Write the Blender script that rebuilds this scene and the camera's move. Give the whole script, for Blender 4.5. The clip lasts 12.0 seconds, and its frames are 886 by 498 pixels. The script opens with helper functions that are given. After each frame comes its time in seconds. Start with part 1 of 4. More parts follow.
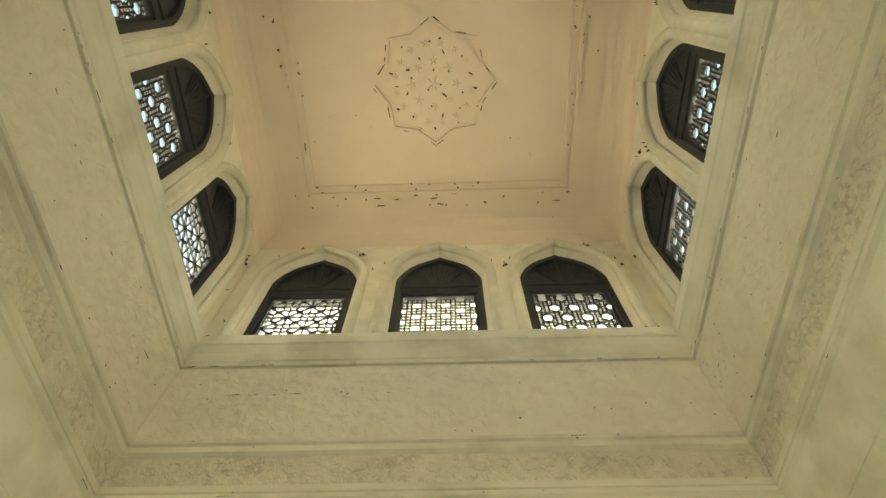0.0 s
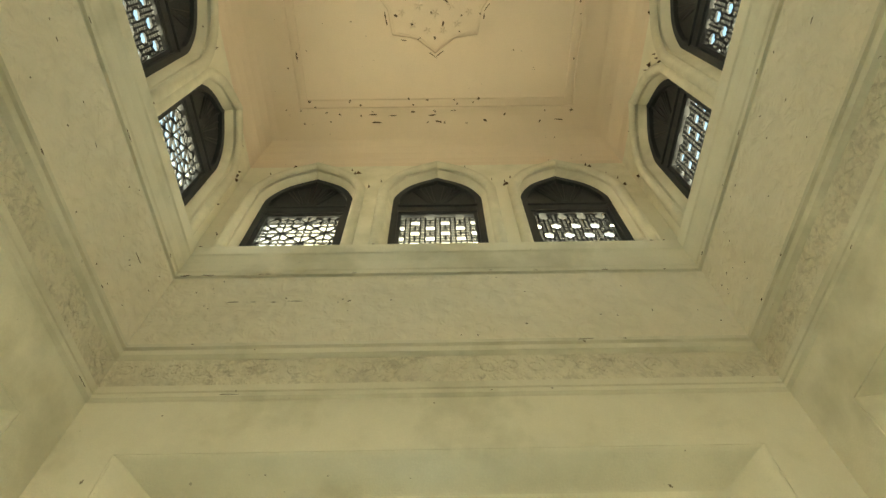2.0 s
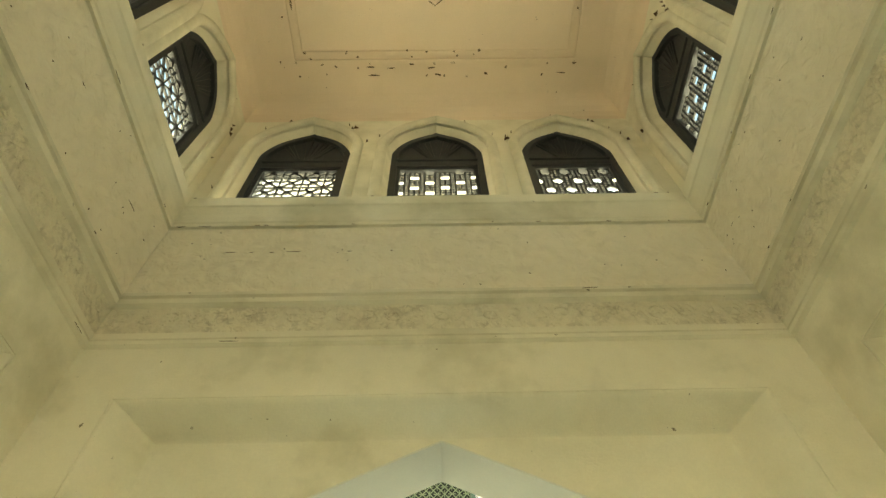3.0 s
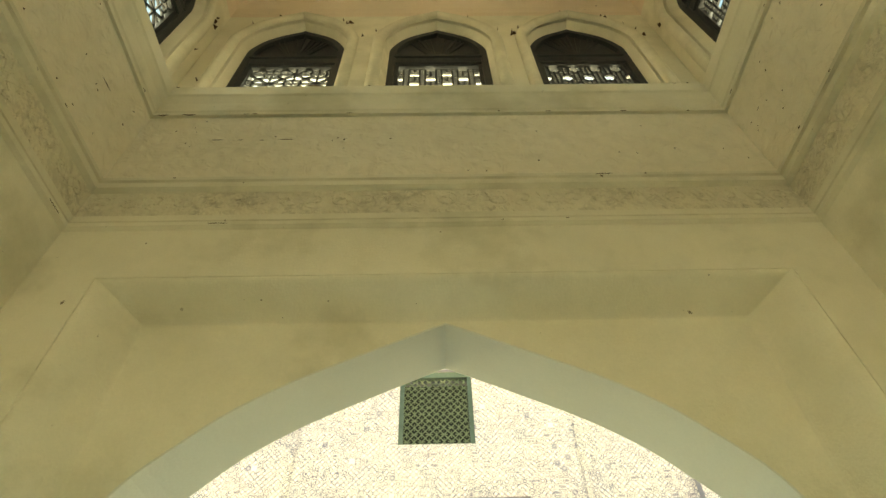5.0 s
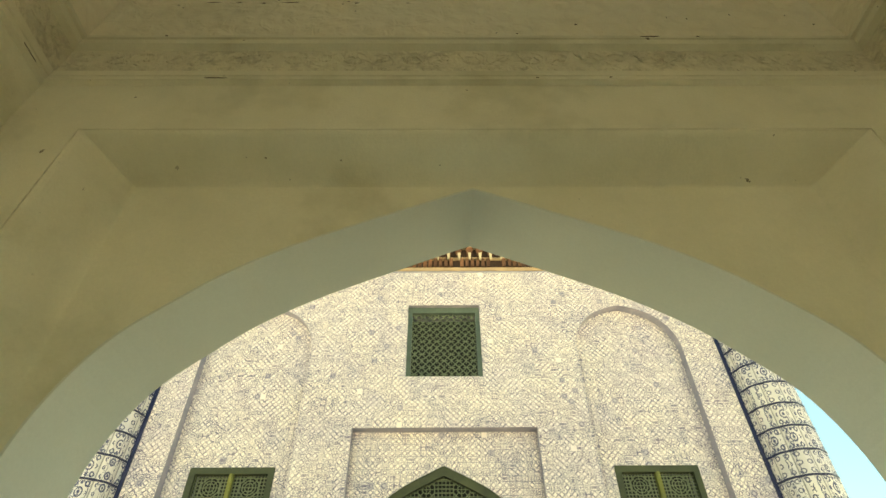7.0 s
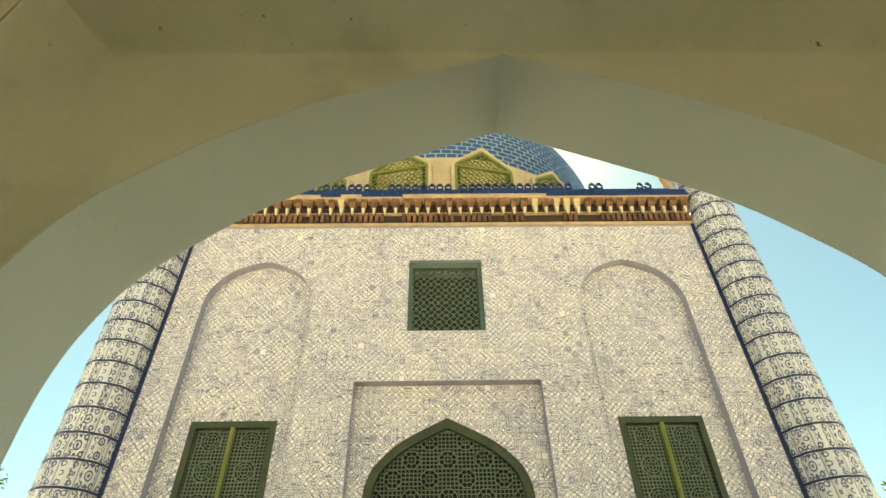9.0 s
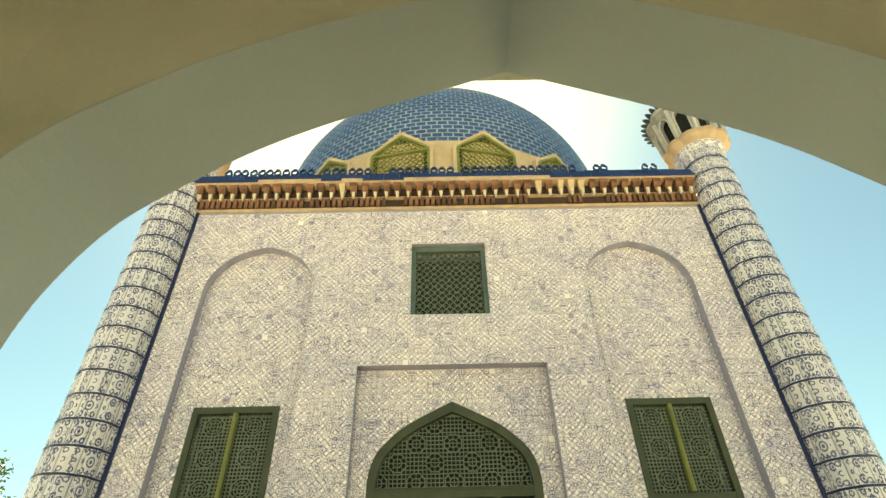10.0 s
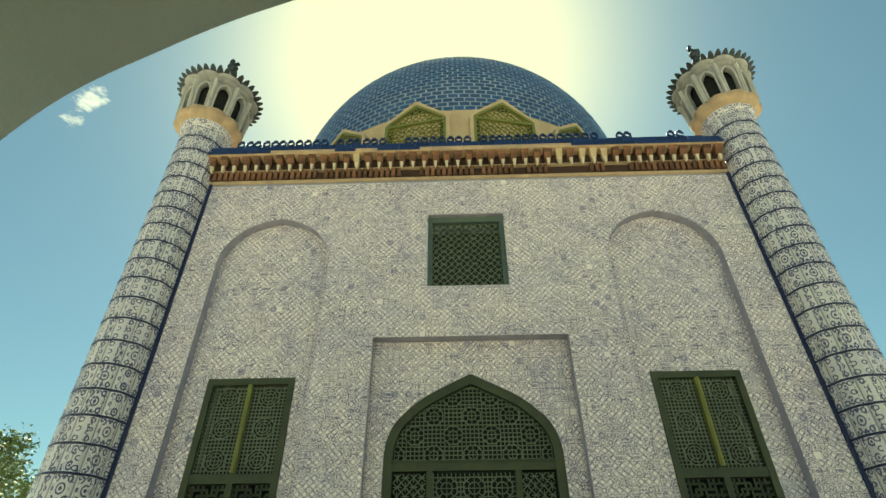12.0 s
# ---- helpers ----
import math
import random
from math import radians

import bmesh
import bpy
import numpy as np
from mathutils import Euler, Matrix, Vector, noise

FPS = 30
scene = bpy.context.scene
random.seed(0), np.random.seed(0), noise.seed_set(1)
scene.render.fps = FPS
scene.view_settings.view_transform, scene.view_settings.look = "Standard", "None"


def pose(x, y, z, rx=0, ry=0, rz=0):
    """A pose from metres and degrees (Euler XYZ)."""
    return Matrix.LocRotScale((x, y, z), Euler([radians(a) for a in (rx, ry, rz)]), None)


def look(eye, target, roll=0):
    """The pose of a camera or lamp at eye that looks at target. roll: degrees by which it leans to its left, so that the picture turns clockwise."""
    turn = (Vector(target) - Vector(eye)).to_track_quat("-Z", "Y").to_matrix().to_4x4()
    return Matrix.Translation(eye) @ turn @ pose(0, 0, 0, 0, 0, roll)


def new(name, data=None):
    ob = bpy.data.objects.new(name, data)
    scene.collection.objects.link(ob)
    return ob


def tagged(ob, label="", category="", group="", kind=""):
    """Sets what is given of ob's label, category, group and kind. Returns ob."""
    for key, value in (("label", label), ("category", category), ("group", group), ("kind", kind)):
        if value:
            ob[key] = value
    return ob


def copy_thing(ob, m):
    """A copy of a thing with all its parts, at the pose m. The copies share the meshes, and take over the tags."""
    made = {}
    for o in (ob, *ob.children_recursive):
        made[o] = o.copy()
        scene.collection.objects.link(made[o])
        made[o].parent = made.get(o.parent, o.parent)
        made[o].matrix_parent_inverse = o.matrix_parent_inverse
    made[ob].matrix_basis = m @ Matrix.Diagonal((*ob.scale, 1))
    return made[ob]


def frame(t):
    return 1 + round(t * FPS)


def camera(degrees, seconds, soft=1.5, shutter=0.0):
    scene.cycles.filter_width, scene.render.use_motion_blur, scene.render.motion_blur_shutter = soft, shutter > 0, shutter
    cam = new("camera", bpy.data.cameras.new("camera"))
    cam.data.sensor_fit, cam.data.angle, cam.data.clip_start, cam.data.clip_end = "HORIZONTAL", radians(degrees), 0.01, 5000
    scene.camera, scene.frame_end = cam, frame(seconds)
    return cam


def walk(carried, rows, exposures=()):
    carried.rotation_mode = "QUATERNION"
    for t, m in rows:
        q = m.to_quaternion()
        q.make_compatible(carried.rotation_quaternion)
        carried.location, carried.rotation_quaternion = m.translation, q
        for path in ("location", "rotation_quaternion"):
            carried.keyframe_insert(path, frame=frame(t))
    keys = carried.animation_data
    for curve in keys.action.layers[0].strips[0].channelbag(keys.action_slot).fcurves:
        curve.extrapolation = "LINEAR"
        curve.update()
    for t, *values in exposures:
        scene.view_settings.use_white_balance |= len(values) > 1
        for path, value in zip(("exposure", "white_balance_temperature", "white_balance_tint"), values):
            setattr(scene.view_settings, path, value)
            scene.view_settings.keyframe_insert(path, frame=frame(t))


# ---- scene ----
cam = camera(79.5, 12.0)
PATH = [
    (0, (0.212, 0.549, 1.84), (0.176, 1.448, 3.627), 0.7),
    (0.5, (0.161, 0.656, 1.833), (0.138, 1.598, 3.598), 0.0),
    (1, (0.112, 0.774, 1.834), (0.1, 1.759, 3.575), -0.5),
    (1.5, (0.069, 0.881, 1.828), (0.068, 1.911, 3.542), -0.9),
    (2, (0.012, 0.99, 1.816), (0.027, 2.064, 3.503), -1.5),
    (2.5, (-0.015, 1.099, 1.802), (0.007, 2.219, 3.459), -1.8),
    (3, (-0.046, 1.205, 1.79), (-0.016, 2.372, 3.414), -2.0),
    (5, (-0.093, 1.73, 1.739), (-0.058, 3.073, 3.221), -1.9),
    (5.5, (-0.112, 1.909, 1.714), (-0.084, 3.286, 3.164), -1.6),
    (6, (-0.143, 2.08, 1.689), (-0.12, 3.49, 3.108), -1.2),
    (6.5, (-0.179, 2.243, 1.659), (-0.16, 3.685, 3.044), -0.9),
    (7, (-0.219, 2.404, 1.626), (-0.205, 3.874, 2.981), -0.5),
    (9, (-0.378, 3.011, 1.516), (-0.35, 4.556, 2.785), -1.1),
    (9.5, (-0.386, 3.153, 1.485), (-0.361, 4.71, 2.74), -1.3),
    (10, (-0.412, 3.326, 1.492), (-0.391, 4.894, 2.733), -1.5),
    (10.5, (-0.417, 3.482, 1.487), (-0.410, 5.061, 2.715), -1.35),
    (11, (-0.422, 3.637, 1.482), (-0.432, 5.224, 2.698), -1.1),
    (11.5, (-0.423, 3.769, 1.479), (-0.452, 5.365, 2.683), -0.7),
    (12, (-0.448, 3.904, 1.482), (-0.489, 5.51, 2.673), -0.4),
]
EXPOSURES = [(0, 3.25, 8000, -3), (1.2, 3.2, 7900, -5), (3, 3.1, 9200, -10), (5, 2.78, 10300, -11), (7, 2.24, 9800, -11), (9, 2.0, 9400, -9), (10.5, 1.84, 9400, -10), (12, 1.2, 7800, -19)]
walk(cam, [(t, look(eye, target, roll)) for t, eye, target, roll in PATH], EXPOSURES)

# ---------------------------------------------------------------- node helpers
def nodes_of(name):
    m = bpy.data.materials.new(name)
    m.use_nodes = True
    t = m.node_tree
    return m, t, t.nodes["Principled BSDF"]


def add(t, kind, **props):
    n = t.nodes.new("ShaderNode" + kind)
    for key, value in props.items():
        n.inputs[key].default_value = value
    return n


def maths(t, op, a, b=None, clamp=False):
    n = t.nodes.new("ShaderNodeMath")
    n.operation, n.use_clamp = op, clamp
    for i, x in enumerate((a, b)):
        if x is None:
            continue
        if isinstance(x, (int, float)):
            n.inputs[i].default_value = x
        else:
            t.links.new(x, n.inputs[i])
    return n.outputs[0]


def mixed(t, fac, a, b, blend="MIX"):
    n = t.nodes.new("ShaderNodeMix")
    n.data_type, n.blend_type = "RGBA", blend
    for key, x in ((0, fac), (6, a), (7, b)):
        if isinstance(x, (int, float)):
            n.inputs[key].default_value = x
        elif isinstance(x, tuple):
            n.inputs[key].default_value = (*x, 1)
        else:
            t.links.new(x, n.inputs[key])
    return n.outputs[2]


def ramp(t, fac, lo, hi):
    n = t.nodes.new("ShaderNodeMapRange")
    n.inputs[1].default_value, n.inputs[2].default_value = lo, hi
    t.links.new(fac, n.inputs[0])
    return n.outputs[0]


def noisy(t, scale, detail=4.0, rough=0.6, coords=None, stretch=None):
    n = add(t, "TexNoise", Scale=scale, Detail=detail, Roughness=rough)
    if coords is None:
        coords = t.nodes.new("ShaderNodeTexCoord").outputs["Object"]
    if stretch:
        m = t.nodes.new("ShaderNodeMapping")
        m.inputs["Scale"].default_value = stretch
        t.links.new(coords, m.inputs[0])
        coords = m.outputs[0]
    t.links.new(coords, n.inputs["Vector"])
    return n.outputs["Fac"]


# ---------------------------------------------------------------- sky and sun
SUN = Vector((-0.04, 0.5725, 0.82)).normalized()
world = bpy.data.worlds.new("sky")
scene.world = world
world.use_nodes = True
wt = world.node_tree
wt.nodes.clear()
sky = wt.nodes.new("ShaderNodeTexSky")
sky.sky_type = "NISHITA"
sky.sun_disc = False
sky.sun_elevation = math.asin(SUN.z)
sky.sun_rotation = math.atan2(SUN.x, SUN.y)
sky.air_density, sky.dust_density, sky.ozone_density = 1.0, 0.8, 1.0
back = wt.nodes.new("ShaderNodeBackground")
back.inputs["Strength"].default_value = 0.08
wout = wt.nodes.new("ShaderNodeOutputWorld")
wt.links.new(back.outputs[0], wout.inputs["Surface"])

sun_data = bpy.data.lights.new("sun", "SUN")
sun_data.energy, sun_data.angle, sun_data.color = 5.0, radians(0.5), (1.0, 0.94, 0.84)
sun_ob = new("sun", sun_data)
sun_ob.matrix_world = look(SUN * 60, (0, 0, 0))

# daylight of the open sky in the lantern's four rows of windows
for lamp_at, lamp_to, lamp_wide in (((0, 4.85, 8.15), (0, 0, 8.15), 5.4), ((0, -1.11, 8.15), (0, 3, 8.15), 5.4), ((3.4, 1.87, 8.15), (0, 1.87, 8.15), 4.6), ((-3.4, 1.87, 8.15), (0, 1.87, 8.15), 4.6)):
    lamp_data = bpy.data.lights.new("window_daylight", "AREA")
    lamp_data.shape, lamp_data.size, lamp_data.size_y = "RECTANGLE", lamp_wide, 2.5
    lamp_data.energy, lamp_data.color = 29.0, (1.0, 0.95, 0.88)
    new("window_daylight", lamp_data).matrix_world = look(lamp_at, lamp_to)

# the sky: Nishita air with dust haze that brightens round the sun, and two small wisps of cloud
seen = wt.nodes.new("ShaderNodeTexCoord").outputs["Generated"]


def towards(t, vec, aim):
    n = t.nodes.new("ShaderNodeVectorMath")
    n.operation = "DOT_PRODUCT"
    n.inputs[1].default_value = aim
    t.links.new(vec, n.inputs[0])
    return n.outputs["Value"]


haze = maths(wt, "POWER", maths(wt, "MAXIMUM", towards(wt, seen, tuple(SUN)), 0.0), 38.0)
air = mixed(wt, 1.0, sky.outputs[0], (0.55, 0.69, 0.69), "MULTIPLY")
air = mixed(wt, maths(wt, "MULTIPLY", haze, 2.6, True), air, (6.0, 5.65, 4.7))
wisp = noisy(wt, 42.0, 6, 0.62, coords=seen, stretch=(0.7, 1.0, 1.9))
for aim, wide in (((-0.5482, 0.498, 0.6719), 0.99955), ((-0.5695, 0.5143, 0.6412), 0.99968)):
    near = ramp(wt, towards(wt, seen, aim), wide, 1.0)
    puff = ramp(wt, maths(wt, "ADD", wisp, maths(wt, "MULTIPLY", near, 0.36)), 0.70, 1.0)
    air = mixed(wt, maths(wt, "MULTIPLY", puff, maths(wt, "GREATER_THAN", near, 0.0), True), air, (7.5, 7.3, 6.6))
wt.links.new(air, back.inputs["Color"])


# ---------------------------------------------------------------- materials
def chance(t):
    a = t.nodes.new("ShaderNodeObjectInfo").outputs["Random"]
    b = t.nodes.new("ShaderNodeNewGeometry").outputs["Random Per Island"]
    return maths(t, "FRACT", maths(t, "ADD", a, b))


def bumped(t, b, height, strength, distance):
    n = add(t, "Bump", Strength=strength, Distance=distance)
    t.links.new(height, n.inputs["Height"])
    t.links.new(n.outputs[0], b.inputs["Normal"])


def surface(name, base, other, rough=0.7, fine=40.0, broad=1.2, relief=0.004, spots=None, spot_amount=0.0, spot_scale=7.0, vary=0.0, metal=0.0, stretch=None, stain=None):
    """Two-scale variation between base and other, optional dark flakes, and relief."""
    m, t, b = nodes_of(name)
    big = ramp(t, noisy(t, broad, 5, 0.62, stretch=stretch), 0.32, 0.72)
    small = noisy(t, fine, 4, 0.65, stretch=stretch)
    col = mixed(t, big, base, other)
    col = mixed(t, maths(t, "MULTIPLY", small, 0.35), col, tuple(0.7 * c for c in other))
    if stain:
        col = mixed(t, maths(t, "MULTIPLY", ramp(t, noisy(t, 0.8, 6, 0.6), 0.5, 0.68), 0.75), col, stain)
    if spots:
        flake = ramp(t, noisy(t, spot_scale, 3, 0.5), 1 - spot_amount, 1 - spot_amount + 0.03)
        zone = ramp(t, noisy(t, 1.1, 2, 0.5), 0.45, 0.6)
        col = mixed(t, maths(t, "MULTIPLY", flake, zone), col, spots)
    if vary:
        hsv = add(t, "HueSaturation")
        t.links.new(maths(t, "ADD", maths(t, "MULTIPLY", chance(t), vary), 1 - vary / 2), hsv.inputs["Value"])
        t.links.new(col, hsv.inputs["Color"])
        col = hsv.outputs[0]
    t.links.new(col, b.inputs["Base Color"])
    t.links.new(maths(t, "ADD", maths(t, "MULTIPLY", small, 0.25), rough - 0.12), b.inputs["Roughness"])
    b.inputs["Metallic"].default_value = metal
    bumped(t, b, maths(t, "ADD", small, maths(t, "MULTIPLY", big, 1.5)), 0.6, relief)
    return m


def glazed(name, ground, ink, ink2, scale, width, variants, rough=0.3, fade=0.35, bold=True):
    """Glazed tile with a four-fold painted ornament that differs from tile to tile, worn in places."""
    m, t, b = nodes_of(name)
    sep = t.nodes.new("ShaderNodeSeparateXYZ")
    world_at = t.nodes.new("ShaderNodeNewGeometry").outputs["Position"]
    t.links.new(t.nodes.new("ShaderNodeUVMap").outputs[0], sep.inputs[0])
    along, above = sep.outputs[0], sep.outputs[1]
    a = maths(t, "ABSOLUTE", maths(t, "SUBTRACT", along, 0.5))
    c = maths(t, "ABSOLUTE", maths(t, "SUBTRACT", above, 0.5))
    r = chance(t)
    pick = maths(t, "MULTIPLY", maths(t, "FLOOR", maths(t, "MULTIPLY", r, float(variants))), 3.37)
    comb = t.nodes.new("ShaderNodeCombineXYZ")
    for i, x in enumerate((a, c, pick)):
        t.links.new(x, comb.inputs[i])
    v = add(t, "TexVoronoi", Scale=scale)
    v.feature = "DISTANCE_TO_EDGE"
    t.links.new(comb.outputs[0], v.inputs["Vector"])
    line = maths(t, "SUBTRACT", 1.0, ramp(t, v.outputs["Distance"], width, width * 1.6))

    def far(u0, v0, u=a, w=c):
        return maths(t, "SQRT", maths(t, "ADD", maths(t, "POWER", maths(t, "SUBTRACT", u, u0), 2.0), maths(t, "POWER", maths(t, "SUBTRACT", w, v0), 2.0)))

    def hoop(d, radius, thick):
        return maths(t, "LESS_THAN", maths(t, "ABSOLUTE", maths(t, "SUBTRACT", d, radius)), thick)

    # rows of rings
    fu = maths(t, "FRACT", maths(t, "MULTIPLY", sep.outputs[0], 2.0))
    fv = maths(t, "FRACT", maths(t, "MULTIPLY", sep.outputs[1], 3.0))
    rings = hoop(far(0.5, 0.5, fu, fv), 0.24, 0.065)
    # a rosette in its ring with four corner buds
    rosette_mask = maths(t, "MAXIMUM", hoop(far(0.0, 0.0), 0.17, 0.03), maths(t, "MAXIMUM", maths(t, "LESS_THAN", far(0.0, 0.0), 0.07), maths(t, "MAXIMUM", hoop(far(0.28, 0.33), 0.09, 0.035), maths(t, "LESS_THAN", far(0.0, 0.36), 0.07))))
    # a diagonal net
    d1 = maths(t, "ABSOLUTE", maths(t, "SUBTRACT", maths(t, "FRACT", maths(t, "MULTIPLY", maths(t, "ADD", a, c), 3.0)), 0.5))
    d2 = maths(t, "ABSOLUTE", maths(t, "SUBTRACT", maths(t, "FRACT", maths(t, "MULTIPLY", maths(t, "SUBTRACT", a, c), 3.0)), 0.5))
    net = maths(t, "MAXIMUM", maths(t, "LESS_THAN", d1, 0.13), maths(t, "LESS_THAN", d2, 0.13))
    # buds above and below a small hoop
    buds = maths(t, "MAXIMUM", hoop(far(0.0, 0.27), 0.13, 0.035), maths(t, "MAXIMUM", maths(t, "LESS_THAN", far(0.0, 0.27), 0.055), maths(t, "MAXIMUM", maths(t, "LESS_THAN", far(0.33, 0.0), 0.08), hoop(far(0.36, 0.40), 0.07, 0.03))))
    kind_of = maths(t, "MODULO", maths(t, "FLOOR", maths(t, "MULTIPLY", r, 40.0)), 4.0)
    if bold:
        mask, choices = maths(t, "MAXIMUM", buds, maths(t, "MULTIPLY", line, 0.6)), ((1.0, rings), (2.0, maths(t, "MAXIMUM", rosette_mask, line)), (3.0, maths(t, "MAXIMUM", rosette_mask, maths(t, "MULTIPLY", net, maths(t, "GREATER_THAN", c, 0.36)))))
    else:
        # fine fretwork: slanting lines one way or the other, a net, or a broken scroll, from tile to tile
        def stripes(x, freq, thick):
            return maths(t, "LESS_THAN", maths(t, "ABSOLUTE", maths(t, "SUBTRACT", maths(t, "FRACT", maths(t, "MULTIPLY", x, freq)), 0.5)), thick)

        up = stripes(maths(t, "ADD", sep.outputs[0], sep.outputs[1]), 1.0, 0.16)
        down = stripes(maths(t, "SUBTRACT", sep.outputs[0], sep.outputs[1]), 1.0, 0.16)
        grain = maths(t, "ADD", maths(t, "MULTIPLY", ramp(t, noisy(t, 9.0, 3, 0.6, coords=world_at), 0.40, 0.56), 0.5), 0.5)
        scroll = maths(t, "MAXIMUM", line, maths(t, "LESS_THAN", far(0.0, 0.0), 0.16))
        loops = maths(t, "MAXIMUM", hoop(far(0.0, 0.0), 0.3, 0.09), maths(t, "LESS_THAN", far(0.5, 0.5), 0.22))
        mask = maths(t, "MULTIPLY", scroll, grain)
        choices = ((1.0, maths(t, "MULTIPLY", maths(t, "MAXIMUM", up, maths(t, "MULTIPLY", down, 0.7)), grain)), (2.0, maths(t, "MULTIPLY", maths(t, "MAXIMUM", down, maths(t, "MULTIPLY", up, 0.7)), grain)), (3.0, maths(t, "MULTIPLY", maths(t, "MAXIMUM", loops, maths(t, "MULTIPLY", line, 0.5)), grain)))
    for k, motif in choices:
        on = maths(t, "COMPARE", kind_of, k)
        mask = maths(t, "ADD", maths(t, "MULTIPLY", motif, on), maths(t, "MULTIPLY", mask, maths(t, "SUBTRACT", 1.0, on)))
    border = maths(t, "GREATER_THAN", maths(t, "MAXIMUM", a, c), 0.475)
    if bold:
        mask = maths(t, "MULTIPLY", mask, maths(t, "LESS_THAN", maths(t, "MAXIMUM", a, c), 0.45))
    mask = maths(t, "MAXIMUM", mask, maths(t, "MULTIPLY", border, 0.5 if bold else 0.3))
    worn = ramp(t, noisy(t, 0.9, 5, 0.65, coords=world_at), 0.35, 0.75)
    fine = noisy(t, 26.0, 4, 0.7, coords=world_at)
    strength = maths(t, "SUBTRACT", 1.0, maths(t, "MULTIPLY", worn, fade))
    mask = maths(t, "MULTIPLY", mask, maths(t, "MULTIPLY", strength, ramp(t, fine, 0.22, 0.42)))
    inkc = mixed(t, ramp(t, noisy(t, 1.7, 2, 0.5, coords=world_at), 0.4, 0.6), ink, ink2)
    low = mixed(t, ramp(t, noisy(t, 0.7, 5, 0.6, coords=world_at), 0.38, 0.7), ground, (0.86 * ground[0], 0.86 * ground[1], 0.95 * ground[2]))
    low = mixed(t, maths(t, "MULTIPLY", ramp(t, r, 0.55, 1.0), 0.12 if not bold else 0.3), low, tuple(0.62 * g for g in ground))
    if not bold:
        low = mixed(t, maths(t, "MULTIPLY", ramp(t, noisy(t, 1.1, 4, 0.6, coords=world_at), 0.50, 0.66), 0.4), low, (0.52, 0.48, 0.56))
        odd = maths(t, "FRACT", maths(t, "MULTIPLY", r, 91.7))
        mask = maths(t, "MULTIPLY", mask, maths(t, "GREATER_THAN", odd, 0.004))
        low = mixed(t, maths(t, "MULTIPLY", maths(t, "GREATER_THAN", odd, 0.988), 0.6), low, (0.26, 0.24, 0.36))
    col = mixed(t, mask, low, inkc)
    t.links.new(col, b.inputs["Base Color"])
    t.links.new(maths(t, "ADD", maths(t, "MULTIPLY", fine, 0.3), rough - 0.1), b.inputs["Roughness"])
    bumped(t, b, maths(t, "ADD", fine, maths(t, "MULTIPLY", mask, -0.5)), 0.35, 0.003)
    return m


def carved(name, base, other, dirt, scale, depth, soiled):
    """Plaster carved in low, worn foliage: curling ridges with dust and soot caught in the hollows."""
    m, t, b = nodes_of(name)
    at = t.nodes.new("ShaderNodeNewGeometry").outputs["Position"]
    curl = add(t, "TexNoise", Scale=scale * 0.55, Detail=2.0, Roughness=0.5, Distortion=1.6)
    t.links.new(at, curl.inputs["Vector"])
    cells = add(t, "TexVoronoi", Scale=scale)
    cells.feature = "SMOOTH_F1"
    t.links.new(mixed(t, 0.12, at, curl.outputs["Color"]), cells.inputs["Vector"])
    waves = maths(t, "ABSOLUTE", maths(t, "SUBTRACT", maths(t, "FRACT", maths(t, "MULTIPLY", curl.outputs["Fac"], 5.0)), 0.5))
    high = maths(t, "ADD", maths(t, "MULTIPLY", ramp(t, waves, 0.0, 0.5), 0.10), ramp(t, cells.outputs["Distance"], 0.75, 0.1))
    small = noisy(t, 55.0, 4, 0.65, coords=at)
    big = ramp(t, noisy(t, 1.3, 5, 0.62, coords=at), 0.34, 0.7)
    col = mixed(t, big, base, other)
    col = mixed(t, maths(t, "MULTIPLY", small, 0.3), col, tuple(0.7 * c for c in other))
    hollow = maths(t, "MULTIPLY", ramp(t, high, 0.62, 0.2), ramp(t, noisy(t, 2.3, 4, 0.6, coords=at), 0.38, 0.62))
    col = mixed(t, maths(t, "MULTIPLY", hollow, soiled), col, dirt)
    t.links.new(col, b.inputs["Base Color"])
    b.inputs["Roughness"].default_value = 0.88
    bumped(t, b, maths(t, "ADD", high, maths(t, "MULTIPLY", small, 0.12)), 0.6, depth)
    return m


PLASTER = surface("limewashed_plaster", (0.84, 0.78, 0.62), (0.71, 0.66, 0.51), 0.85, 60, 1.6, 0.007, (0.22, 0.18, 0.12), 0.27, spot_scale=16.0, stain=(0.52, 0.48, 0.34))
WORN = surface("worn_relief_plaster", (0.76, 0.70, 0.54), (0.58, 0.54, 0.41), 0.9, 45, 3.0, 0.008)
CARVED = carved("carved_frieze_plaster", (0.82, 0.75, 0.58), (0.66, 0.60, 0.46), (0.24, 0.20, 0.13), 20.0, 0.035, 0.38)
RELIEF = carved("low_relief_plaster", (0.88, 0.80, 0.64), (0.80, 0.73, 0.57), (0.50, 0.44, 0.32), 10.0, 0.055, 0.22)
# the pinkish tint is warm bounced light put into the ceiling's colour; flakes are real
BOUNCEPINK = surface("bounce_tinted_ceiling_plaster", (0.80, 0.65, 0.50), (0.72, 0.59, 0.45), 0.85, 50, 0.8, 0.006, (0.16, 0.10, 0.07), 0.27, spot_scale=15.0)
WHITE = surface("smooth_arch_plaster", (0.75, 0.735, 0.65), (0.67, 0.66, 0.585), 0.75, 60, 0.7, 0.003)
FLAKE = surface("exposed_dark_render", (0.14, 0.085, 0.04), (0.07, 0.042, 0.02), 1.0, 60, 5, 0.006)
